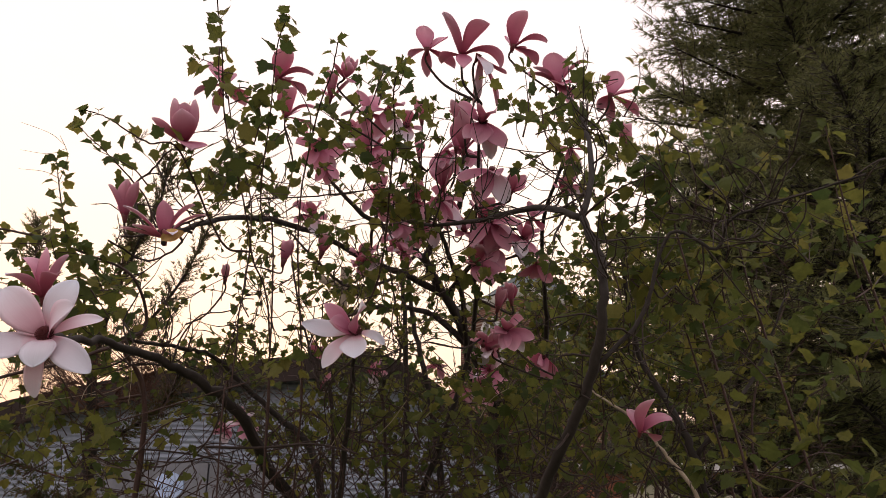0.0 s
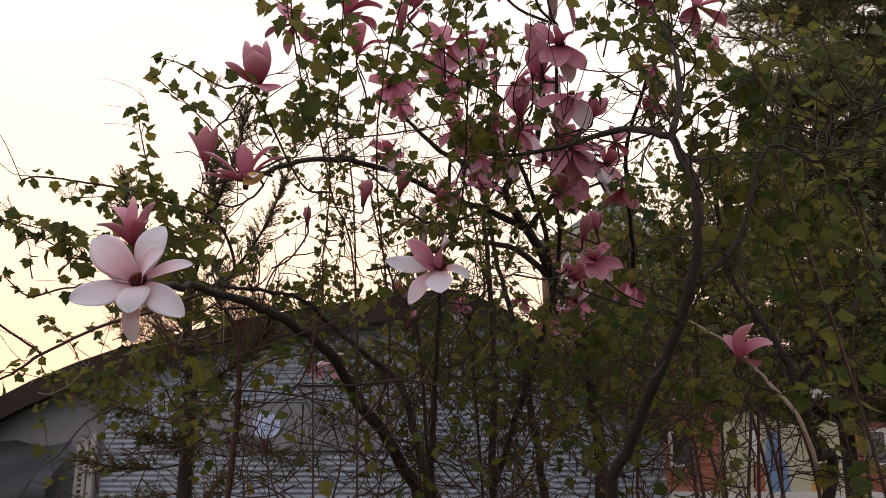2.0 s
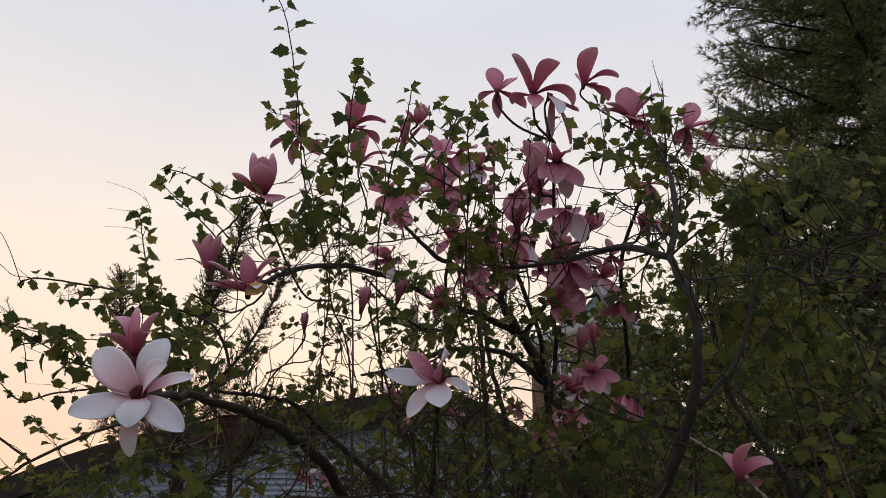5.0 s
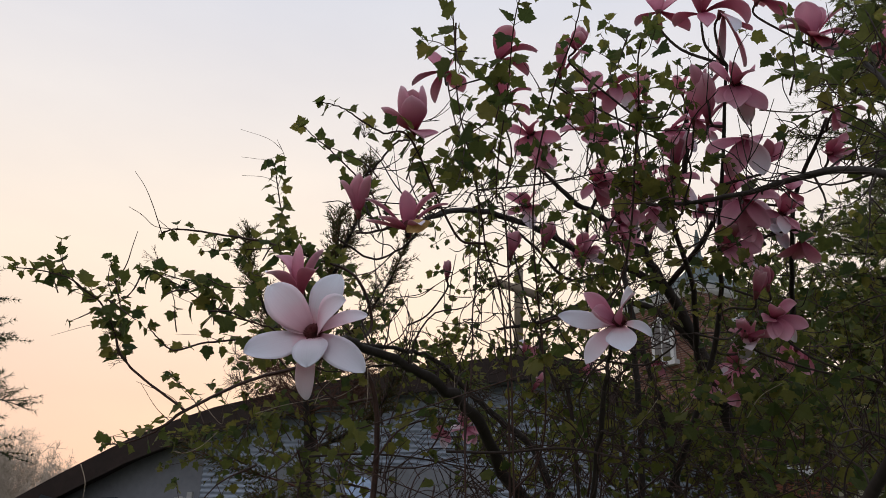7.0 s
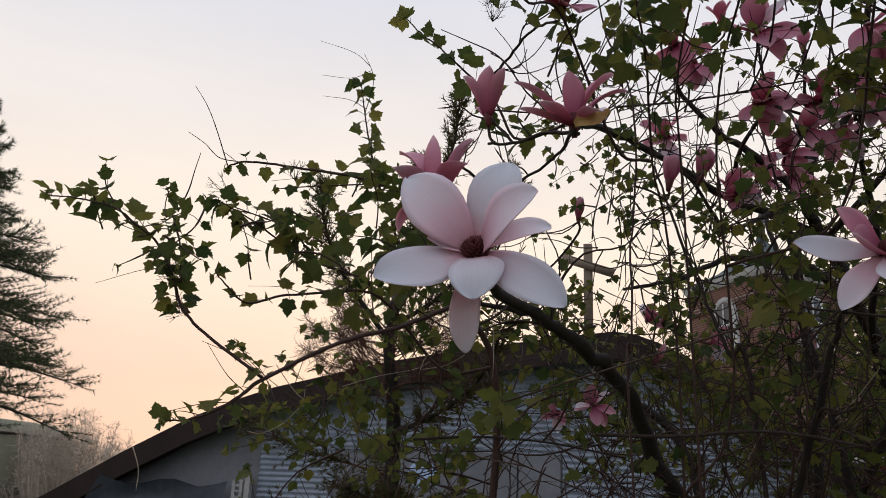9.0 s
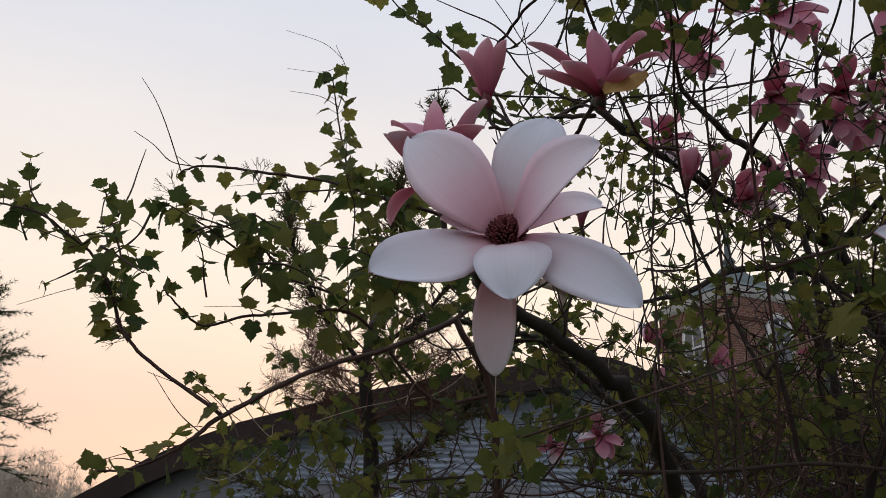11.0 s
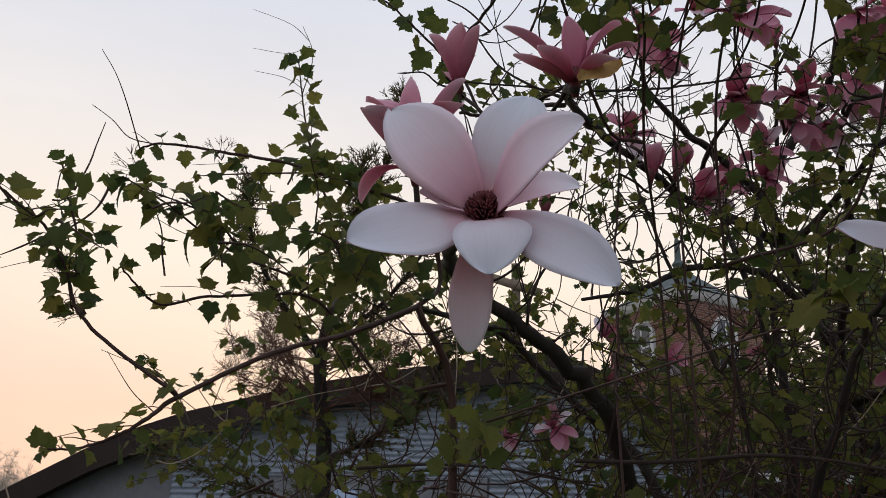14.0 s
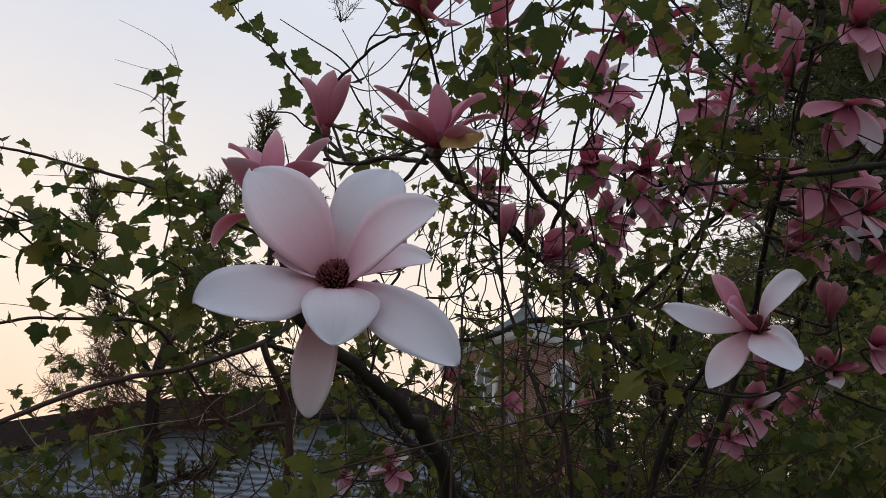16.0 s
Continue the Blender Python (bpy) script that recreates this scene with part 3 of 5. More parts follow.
def heart_mesh(open_one):
    """Base of a flower with its cone of stamens."""
    geo = Geo()
    tube(geo, [Vector((0, 0, -0.016)), Vector((0, 0, -0.004)), Vector((0, 0, 0.006))], 0.004, 0.0085, 8)
    if open_one:
        r = random.Random(3)
        tube(geo, [Vector((0, 0, 0.001)), Vector((0, 0, 0.006)), Vector((0, 0, 0.010))], 0.008, 0.002, 8)
        for k in range(120):
            a, h = k * 2.39996, 0.001 + 0.009 * k / 120
            rr = 0.0100 - 0.0090 * k / 120
            o = Vector((rr * math.cos(a), rr * math.sin(a), h))
            d = Vector((math.cos(a) * (0.7 - 0.5 * k / 120), math.sin(a) * (0.7 - 0.5 * k / 120), 1.0 + r.uniform(-0.3, 0.3))).normalized()
            tube(geo, [o, o + d * 0.005, o + d * 0.0095], 0.0013, 0.0009, 4)
    return geo.mesh("flower", [STAMEN])


HEART_OPEN, HEART_SHUT = heart_mesh(True), heart_mesh(False)
# each form: petals as (azimuth, length, width, lean at base, lean at tip, cup, wave, rose inside)
FORMS = {}
FORMS["open"] = [
    (141, 0.101, 0.058, 32, 100, 0.14, 0.03, 2), (72, 0.098, 0.053, 54, 105, 0.12, 0.03, 0), (10, 0.106, 0.050, 17, 66, 0.18, 0.03, 2),
    (-147, 0.104, 0.051, 63, 73, 0.14, 0.04, 0), (-36, 0.111, 0.046, 63, 118, 0.14, 0.04, 0), (-84, 0.070, 0.053, 40, 120, 0.14, 0.05, 0),
    (-96, 0.097, 0.031, 104, 153, 0.25, 0.02, 2), (37, 0.088, 0.026, 94, 136, 0.40, 0.04, 2), (180, 0.046, 0.020, 50, 70, 0.40, 0.04, 2),
]
FORMS["behind"] = [
    (157, 0.093, 0.036, 1, 78, 0.4, 0.03, 1), (-104, 0.092, 0.034, 45, 90, 0.4, 0.03, 2), (-87, 0.097, 0.022, 6, -49, 0.6, 0.02, 1),
    (-13, 0.090, 0.027, 20, 55, 0.35, 0.04, 0), (-48, 0.094, 0.031, 39, 103, 0.4, 0.04, 1), (141, 0.091, 0.022, 73, 152, 0.4, 0.04, 1),
]
FORMS["goblet"] = [
    (-157, 0.080, 0.034, 18, 26, 0.6, 0.02, 1), (-56, 0.083, 0.036, 19, 7, 0.6, 0.02, 1), (-25, 0.082, 0.033, 29, 22, 0.55, 0.02, 1),
    (132, 0.042, 0.023, 37, 40, 0.4, 0.03, 1),
]
FORMS["side"] = [
    (-163, 0.098, 0.032, 39, 64, 0.35, 0.03, 2), (-132, 0.089, 0.025, 78, 76, 0.35, 0.03, 1), (137, 0.078, 0.039, 9, -13, 0.6, 0.02, 1),
    (22, 0.090, 0.034, 18, 67, 0.5, 0.03, 1), (32, 0.095, 0.024, 37, 90, 0.4, 0.03, 1), (-60, 0.086, 0.028, 72, 109, 0.4, 0.03, 2),
    (-113, 0.084, 0.028, 71, 76, 0.4, 0.03, 1),
]
FORMS["star"] = [
    (160, 0.087, 0.040, 51, 25, 0.5, 0.03, 1), (-13, 0.095, 0.058, -1, 44, 0.3, 0.05, 0), (175, 0.110, 0.044, 93, 56, 0.25, 0.03, 0),
    (-83, 0.092, 0.055, 74, 64, 0.25, 0.02, 0), (-132, 0.094, 0.038, 99, 116, 0.35, 0.04, 2), (-166, 0.066, 0.048, 50, 20, 0.6, 0.02, 1),
    (-8, 0.060, 0.026, 107, 149, 0.5, 0.05, 0),
]
FORMS["cup"] = [
    (-77, 0.080, 0.057, 57, -0, 0.4, 0.02, 1), (-139, 0.107, 0.062, 31, -22, 0.35, 0.02, 2), (2, 0.109, 0.062, 33, -27, 0.35, 0.02, 2),
    (-71, 0.091, 0.062, -0, 20, 0.35, 0.02, 1), (-140, 0.082, 0.042, 68, 39, 0.4, 0.03, 1), (-50, 0.053, 0.074, 118, 138, 0.3, 0.03, 1),
]
FORMS["crown_a"] = [
    (103, 0.089, 0.049, 44, 23, 0.5, 0.03, 1), (52, 0.090, 0.043, 61, 63, 0.4, 0.04, 1), (35, 0.093, 0.050, 113, 121, 0.35, 0.05, 1),
    (123, 0.091, 0.036, 89, 115, 0.4, 0.05, 2), (92, 0.091, 0.029, 124, 153, 0.4, 0.05, 2),
]
FORMS["crown_b"] = [
    (-146, 0.116, 0.043, 15, 47, 0.5, 0.05, 2), (-21, 0.106, 0.082, 25, 74, 0.35, 0.05, 1), (125, 0.092, 0.046, 76, 114, 0.45, 0.04, 1),
    (-86, 0.089, 0.042, 124, 134, 0.4, 0.05, 1), (9, 0.120, 0.050, 63, 171, 0.5, 0.06, 1),
]
FORMS["crown_h"] = [
    (-68, 0.092, 0.044, 101, 116, 0.4, 0.06, 0), (-33, 0.117, 0.048, 168, 153, 0.4, 0.06, 0), (-10, 0.132, 0.044, 131, 147, 0.4, 0.05, 1),
    (26, 0.091, 0.033, 109, 82, 0.5, 0.06, 1),
]
FORMS["crown_c"] = [
    (-49, 0.099, 0.062, -1, 33, 0.5, 0.02, 1), (6, 0.095, 0.055, 44, 110, 0.35, 0.04, 1), (41, 0.093, 0.048, 92, 126, 0.35, 0.05, 1),
    (102, 0.089, 0.041, 66, 62, 0.5, 0.04, 1), (72, 0.090, 0.048, 76, 89, 0.4, 0.04, 1),
]
FORMS["crown_d"] = [
    (105, 0.089, 0.065, 25, 15, 0.5, 0.03, 1), (65, 0.088, 0.046, 39, 36, 0.5, 0.03, 1), (4, 0.092, 0.039, 36, 59, 0.4, 0.04, 2),
    (-154, 0.090, 0.039, 61, 101, 0.45, 0.04, 1), (-36, 0.093, 0.046, 82, 114, 0.4, 0.05, 1), (-74, 0.091, 0.046, 110, 144, 0.35, 0.05, 1),
    (-141, 0.090, 0.034, 53, 75, 0.45, 0.04, 2), (-86, 0.090, 0.054, 88, 104, 0.3, 0.03, 1),
]
FORMS["face"] = [
    (-159, 0.089, 0.043, 24, 50, 0.3, 0.04, 1), (-101, 0.094, 0.040, 2, 16, 0.4, 0.04, 1), (-22, 0.089, 0.043, 19, 42, 0.3, 0.04, 1),
    (-74, 0.090, 0.047, 70, 97, 0.3, 0.04, 2), (-133, 0.090, 0.036, 64, 76, 0.35, 0.05, 1), (-54, 0.089, 0.036, 60, 61, 0.35, 0.05, 1),
]
FORMS["double"] = [
    (-146, 0.089, 0.051, 38, 54, 0.3, 0.05, 1), (-135, 0.093, 0.051, 7, 13, 0.35, 0.05, 1), (-33, 0.089, 0.051, 16, 49, 0.3, 0.05, 1),
    (-86, 0.090, 0.065, 82, 108, 0.25, 0.04, 1), (-30, 0.097, 0.054, 99, 96, 0.3, 0.05, 1), (-57, 0.098, 0.042, 115, 124, 0.35, 0.05, 2),
    (-107, 0.087, 0.051, 72, 89, 0.3, 0.05, 1),
]
FORMS["drop"] = [
    (-49, 0.094, 0.053, 124, 129, 0.35, 0.04, 2), (-95, 0.091, 0.046, 118, 152, 0.35, 0.05, 1), (-59, 0.091, 0.043, 58, 77, 0.4, 0.05, 1),
    (-131, 0.091, 0.040, 91, 107, 0.4, 0.05, 1), (-80, 0.089, 0.043, 100, 118, 0.4, 0.05, 1),
]
FORMS["tall"] = [
    (30, 0.094, 0.061, -0, 6, 0.55, 0.03, 1), (114, 0.093, 0.048, 13, 6, 0.55, 0.03, 1), (-97, 0.114, 0.054, 27, 11, 0.45, 0.03, 2),
    (21, 0.090, 0.042, 34, 73, 0.35, 0.04, 1),
]
FORMS["bud"] = [(80, 0.058, 0.034, 16, -6, 0.75, 0.01, 1), (200, 0.058, 0.034, 16, -6, 0.75, 0.01, 1), (320, 0.056, 0.034, 16, -6, 0.75, 0.01, 1)]

magnolia = thing("magnolia_tree", "many-stemmed magnolia in full pink bloom", "tree", (0.05, 2.6, 0))
MI = Matrix.Translation((-0.05, -2.6, 0))
FLOWERS = []


def flower(at, axis, form, scale=1.0, spin=0.0, label=""):
    """A flower at its base, opening along axis."""
    rnd = random.Random(hash((round(at[0] * 1000), round(at[2] * 1000))))
    z = Vector(axis).normalized()
    x = Vector((1, 0, 0)) - z * z.x
    x.normalize()
    m = Matrix((x, z.cross(x), z)).transposed().to_4x4() @ Matrix.Rotation(radians(spin), 4, "Z") @ Matrix.Scale(scale, 4)
    m.translation = at
    fl = new("flower", HEART_OPEN if form in ("open", "star", "side", "face", "double") else HEART_SHUT)
    fl.parent, fl.matrix_parent_inverse, fl.matrix_basis = magnolia, MI, m
    if label:
        tagged(fl, label)
    loose = 0 if label else 0.2 if scale == 1.0 else 0.8
    for az, *spec in FORMS[form]:
        pe = new("petal", petal_of(*spec))
        pe.parent = fl
        pe.rotation_euler = (radians(rnd.gauss(0, 4) * loose), radians(rnd.gauss(0, 5) * loose), radians(az + rnd.gauss(0, 9) * loose))
        pe.scale = [1 + rnd.gauss(0, 0.05) * loose] * 3
    FLOWERS.append((Vector(at), z))


# the large pale flower and its neighbours
flower((-0.654, 1.328, 1.746), (0.08, -0.95, 0.27), "open", 1.0, 0, "wide open white magnolia flower, pink at the heart")
flower((-0.735, 1.45, 1.845), (-0.05, -0.3, 0.95), "behind", 1.0, 0, "deep pink magnolia flower with spreading petals")
flower((-0.590, 1.600, 2.015), (0.0, -0.35, 1), "side", 1.0, 0, "pink magnolia flower opening sideways")
flower((-0.750, 1.761, 2.126), (-0.1, -0.1, 1), "goblet", 1.0, 0, "half-open pink goblet of a magnolia flower")
flower((-0.623, 1.72, 2.292), (-0.05, -0.15, 1), "cup", 1.0, 0, "cup-shaped pink magnolia flower")
flower((-0.202, 1.690, 1.846), (-0.05, -0.80, 0.40), "star", 1.0, 0, "white and pink star-like magnolia flower")
# crown
flower((-0.083, 1.90, 2.66), (0, -0.4, 0.9), "crown_a", 1.0)
flower((0.009, 1.86, 2.617), (0, -0.3, 0.95), "crown_b", 1.0)
flower((0.051, 1.86, 2.614), (0.2, -0.3, 0.4), "crown_h", 1.0)
flower((0.144, 1.92, 2.683), (0.2, -0.35, 0.9), "crown_c", 1.0)
flower((0.262, 1.95, 2.588), (0, -0.5, 0.85), "crown_d", 1.0)
flower((0.386, 1.88, 2.514), (0.2, -0.3, 0.9), "crown_a", 0.95, -20)
flower((-0.60, 1.89, 2.545), (-0.1, -0.3, 0.9), "crown_a", 1.0, 40)
flower((-0.46, 1.86, 2.545), (0.25, -0.35, 0.9), "crown_c", 0.9)
flower((-0.31, 1.80, 2.455), (0.1, -0.2, 1), "goblet", 0.85, 30)
flower((-0.275, 1.78, 2.50), (0.3, -0.1, 0.9), "cup", 0.55)
flower((-0.19, 2.0, 2.535), (0.1, -0.5, 0.5), "drop", 0.9)
flower((0.392, 1.810, 1.668), (0.15, -0.45, 0.9), "crown_c", 0.8, 0)
# deeper in the crown
flower((-0.252, 2.341, 2.598), (0, -0.6, 0.2), "double", 0.85, 30)
flower((-0.330, 2.377, 2.656), (-0.1, -0.7, 0.4), "face", 0.7, 0)
flower((-0.033, 2.304, 2.564), (0.1, -0.5, 0.3), "drop", 0.9, 10)
flower((-0.126, 2.407, 2.444), (0.1, -0.7, 0.3), "face", 0.9, -15)
flower((-0.024, 2.377, 2.442), (0, -0.7, 0.1), "double", 0.75, -40)
flower((-0.260, 2.474, 2.484), (0, -0.5, 0.3), "drop", 0.9, 25)
flower((-0.178, 2.589, 2.337), (0.1, -0.6, 0.4), "crown_d", 0.7, 10)
flower((-0.318, 2.626, 2.307), (0, -0.7, 0.2), "face", 0.85, 45)
flower((-0.089, 2.384, 2.360), (-0.1, -0.5, 0.3), "drop", 0.85, -20)
flower((-0.662, 2.278, 2.137), (0.1, -0.4, 0.9), "bud", 0.8, 0)
flower((-0.443, 2.390, 2.619), (0, -0.6, 0.1), "double", 0.98, 0)
flower((-0.473, 2.549, 2.450), (0, -0.85, 0.3), "face", 0.98, 0)
flower((-0.146, 2.390, 2.435), (0.1, -0.3, 0.3), "drop", 0.98, 0)
flower((0.018, 1.977, 2.407), (0.1, -0.25, 1), "tall", 0.98, 0)
flower((-0.314, 2.647, 2.320), (0.1, -0.6, 0.4), "face", 0.96, 20)
flower((-0.269, 2.241, 2.532), (0, -0.6, 0.5), "crown_d", 0.96, 15)
flower((-0.243, 2.084, 2.568), (0, -0.5, 0.6), "crown_a", 0.96, 30)
flower((-0.491, 2.117, 2.576), (0.1, -0.5, 0.8), "crown_c", 0.90, 0)
flower((-0.255, 2.451, 2.476), (0, -0.7, 0.2), "double", 0.85, 60)
flower((-0.058, 2.270, 2.390), (0.1, -0.5, 0.3), "drop", 1.02, 20)
flower((-0.040, 2.198, 2.398), (-0.1, -0.5, 0.8), "tall", 0.85, 90)
flower((0.072, 2.257, 2.319), (0.1, -0.6, 0.3), "face", 1.07, 10)
flower((0.061, 1.819, 2.403), (0, -0.7, 0.2), "double", 0.90, -20)
flower((0.089, 1.928, 2.327), (0, -0.5, 0.3), "drop", 1.02, -30)
flower((0.046, 2.116, 2.140), (0.1, -0.6, 0.3), "double", 0.96, 35)
flower((0.089, 2.049, 2.234), (0, -0.5, 0.3), "drop", 1.02, 15)
flower((-0.004, 2.079, 2.462), (0, -0.6, 0.6), "crown_a", 0.90, -25)
flower((-0.060, 2.203, 2.500), (-0.1, -0.5, 0.4), "drop", 0.90, 40)
flower((-0.147, 2.131, 2.555), (0.1, -0.7, 0.3), "face", 0.85, 0)
flower((-0.192, 2.545, 2.377), (0, -0.6, 0.3), "crown_d", 0.79, 20)
flower((0.01, 2.47, 2.76), (-0.2, -0.4, 0.6), "double", 0.68, 15)
flower((0.29, 1.95, 2.4), (0.2, -0.4, 0.3), "drop", 0.69, 2)
flower((0.27, 1.98, 2.3), (0, -0.6, 0.2), "face", 0.67, 33)
flower((0.16, 2.14, 2.21), (-0.2, -0.5, 0.4), "crown_h", 0.68, -13)
flower((0.21, 2.07, 2.13), (0.1, -0.3, -0.6), "drop", 0.76, -2)
flower((0.44, 1.99, 2.43), (0.1, 0, 1), "bud", 1.1, 0)
flower((0.28, 2.62, 2), (-0.1, -0.4, -0.2), "double", 0.77, -32)
flower((-0.18, 2.31, 2.33), (0.1, -0.6, 0.2), "double", 0.69, 12)
flower((-0.13, 2.53, 2.66), (0, 0, 1), "bud", 1.1, 0)
flower((-0.467, 2.14, 2.15), (0.15, 0, 1), "bud", 1.1, 0)
flower((0.02, 2.32, 2.31), (0.2, -0.5, 0.3), "face", 0.76, 8)
flower((-0.4, 2.33, 2.24), (0.25, -0.2, 1), "bud", 1.2, 0)
flower((-0.235, 2.8, 2.42), (0, -0.8, 0.3), "crown_a", 0.76, -35)
flower((0.14, 1.99, 2.29), (0.1, -0.8, 0.2), "crown_a", 0.67, 6)
flower((0.11, 2.12, 2.02), (0.2, -0.3, 0.8), "bud", 1.0, 0)
flower((0.07, 2.07, 1.91), (0, -0.5, -0.5), "crown_h", 0.70, -30)
flower((0.1, 2.5, 1.93), (0, -0.6, 0.2), "crown_d", 0.74, 1)
flower((0.09, 2.62, 1.89), (-0.2, -0.5, 0.3), "crown_d", 0.64, 1)
flower((-0.36, 3.33, 2.08), (0, -0.7, -0.1), "crown_h", 0.77, 17)
flower((-0.55, 3.1, 2.1), (0, -0.6, 0.2), "crown_a", 0.73, -26)
flower((-0.54, 3.28, 2), (0.1, -0.4, -0.6), "crown_h", 0.62, 21)
flower((-0.07, 3.28, 2.11), (0, -0.4, -0.5), "drop", 0.68, -3)
flower((-0.8, 2.95, 1.8), (0.1, -0.6, 0.1), "face", 0.62, -15)
flower((-0.67, 2.65, 1.78), (0, -0.6, 0.4), "crown_d", 0.61, 11)
flower((0.081, 2.082, 2.177), (-0.25, -0.68, 0.45), "crown_d", 0.78, 19)
flower((-0.054, 2.384, 2.395), (-0.27, -0.69, 0.68), "crown_a", 0.65, 27)
flower((-0.11, 2.248, 2.641), (-0.06, -0.2, 1), "bud", 1.1, 0)
flower((0.124, 2.475, 1.997), (-0.11, -0.2, 1), "bud", 1.0, 0)
flower((0.021, 2.538, 1.889), (-0.26, -0.58, -0.25), "drop", 0.64, 2)
flower((-0.400, 2.330, 2.530), (0.3, -0.8, -0.1), "drop", 0.69, -1)
flower((0.015, 1.944, 2.454), (-0.14, -0.2, 1), "tall", 0.66, -30)
flower((0.203, 2.096, 2.265), (0.19, -0.3, 0.76), "crown_a", 0.63, 14)
flower((0.093, 2.117, 1.909), (-0.33, -0.48, 0.51), "face", 0.73, -9)
flower((0.126, 2.032, 1.941), (0, -0.78, 0.27), "double", 0.71, 18)
flower((0.026, 2.273, 2.536), (-0.37, -0.87, 0.45), "double", 0.67, 8)
flower((0.152, 2.212, 2.065), (-0.07, -0.2, 1), "bud", 0.93, 0)
flower((0.176, 2.081, 2.202), (0.16, -0.6, 0.12), "face", 0.73, -18)


# ---- stems and limbs of the magnolia ----
LIMB_POINTS = []


def limb(pts, r0, r1, mat=BARK, n=8, name="limb", k=6, knots=True):
    rnd = random.Random(len(LIMB_POINTS) + 11)
    r0, r1 = max(0.0020, r0 * 0.6), max(0.0016, r1 * 0.62)
    line = spline(pts, k)
    for i in range(1, len(line) - 1):
        line[i] += Vector((rnd.gauss(0, 1), rnd.gauss(0, 1), rnd.gauss(0, 1))) * max(r0 * 0.14, 0.0010 if n == 6 else 0)
    geo = Geo()
    tube(geo, line, r0, r1, n, wob=0.06, rnd=rnd)
    ob = part(name, geo, mat, magnolia)
    ob.matrix_parent_inverse = MI
    for i, p in enumerate(line):
        LIMB_POINTS.append((p, r0 + (r1 - r0) * i / (len(line) - 1)))
    return line


limb(((0.07, 2.2, -0.05), (0.08, 2.02, 0.7), (0.114, 1.838, 1.344), (0.155, 1.706, 1.494), (0.192, 1.574, 1.597), (0.237, 1.469, 1.707), (0.252, 1.397, 1.823), (0.253, 1.41, 1.915), (0.235, 1.462, 2.013)), 0.022, 0.011)
limb(((0.235, 1.462, 2.013), (0.163, 1.603, 2.09), (0.058, 1.759, 2.124), (-0.057, 1.904, 2.167), (-0.13, 2.1, 2.25)), 0.0125, 0.005)
limb(((0.235, 1.462, 2.013), (0.266, 1.515, 2.13), (0.274, 1.609, 2.275), (0.28, 1.8, 2.45), (0.262, 1.94, 2.55)), 0.0115, 0.004)
limb(((-0.1, 2.75, -0.05), (-0.22, 2.72, 0.8), (-0.348, 2.666, 1.295), (-0.435, 2.555, 1.477), (-0.518, 2.378, 1.63), (-0.565, 2.198, 1.75), (-0.64, 2.06, 1.811), (-0.696, 1.928, 1.833), (-0.732, 1.693, 1.82), (-0.69, 1.42, 1.765), (-0.646, 1.335, 1.74)), 0.042, 0.006)
limb(((-0.05, 2.7, -0.05), (-0.15, 2.69, 0.8), (-0.164, 2.685, 1.294), (-0.166, 2.707, 1.529), (-0.156, 2.713, 1.814), (-0.173, 2.694, 2.149), (-0.181, 2.704, 2.29), (-0.121, 2.704, 2.449), (-0.13, 2.55, 2.65)), 0.027, 0.006)
limb(((0.02, 2.95, -0.05), (-0.008, 2.989, 1.277), (-0.037, 2.991, 1.576), (-0.097, 3.001, 1.935), (-0.163, 2.99, 2.207), (-0.2, 3.1, 2.5)), 0.030, 0.010)
limb(((-0.08, 2.5, -0.05), (-0.293, 2.371, 1.312), (-0.281, 2.173, 1.541), (-0.253, 2.012, 1.691), (-0.231, 1.894, 1.803), (-0.21, 1.73, 1.845)), 0.018, 0.005)
limb(((0.2, 2.4, -0.05), (0.635, 2.197, 1.325), (0.607, 2.104, 1.491), (0.571, 2.053, 1.642), (0.532, 2.099, 1.768), (0.485, 2.187, 1.915), (0.43, 2.1, 2.2)), 0.026, 0.009)
limb(((0.571, 2.053, 1.642), (0.673, 2.059, 1.758), (0.768, 2.111, 1.874), (0.85, 2.1, 2.05)), 0.011, 0.004)
limb(((0.327, 2.035, 1.796), (0.423, 1.979, 1.712), (0.465, 1.926, 1.642), (0.524, 1.917, 1.557), (0.57, 1.97, 1.45)), 0.004, 0.009, PALE_TWIG, 6)
limb(((0.253, 1.439, 1.739), (0.331, 1.453, 1.826), (0.388, 1.442, 1.976), (0.464, 1.431, 1.942), (0.488, 1.403, 1.99), (0.562, 1.365, 2.008), (0.68, 1.3, 2.03)), 0.007, 0.003)
limb(((0.1, 3.0, -0.05), (0.2, 3.25, 1.3), (0.144, 3.268, 1.93), (0.049, 3.14, 2.156), (-0.042, 3.008, 2.311), (-0.115, 2.88, 2.402), (-0.063, 2.815, 2.52), (0.016, 2.755, 2.594), (0.02, 2.5, 2.74)), 0.046, 0.012)
limb(((-0.042, 3.008, 2.311), (-0.193, 2.911, 2.364), (-0.314, 2.814, 2.38), (-0.499, 2.498, 2.383), (-0.589, 2.109, 2.264), (-0.602, 1.702, 2.068), (-0.588, 1.59, 2.0)), 0.024, 0.0065)
limb(((-0.115, 2.88, 2.402), (-0.24, 2.76, 2.476), (-0.342, 2.647, 2.506), (-0.433, 2.553, 2.587), (-0.45, 2.37, 2.6)), 0.020, 0.006)
limb(((-0.606, 1.798, 2.102), (-0.667, 1.84, 2.13), (-0.71, 1.81, 2.10), (-0.744, 1.745, 2.07)), 0.006, 0.004, TWIG, 6)
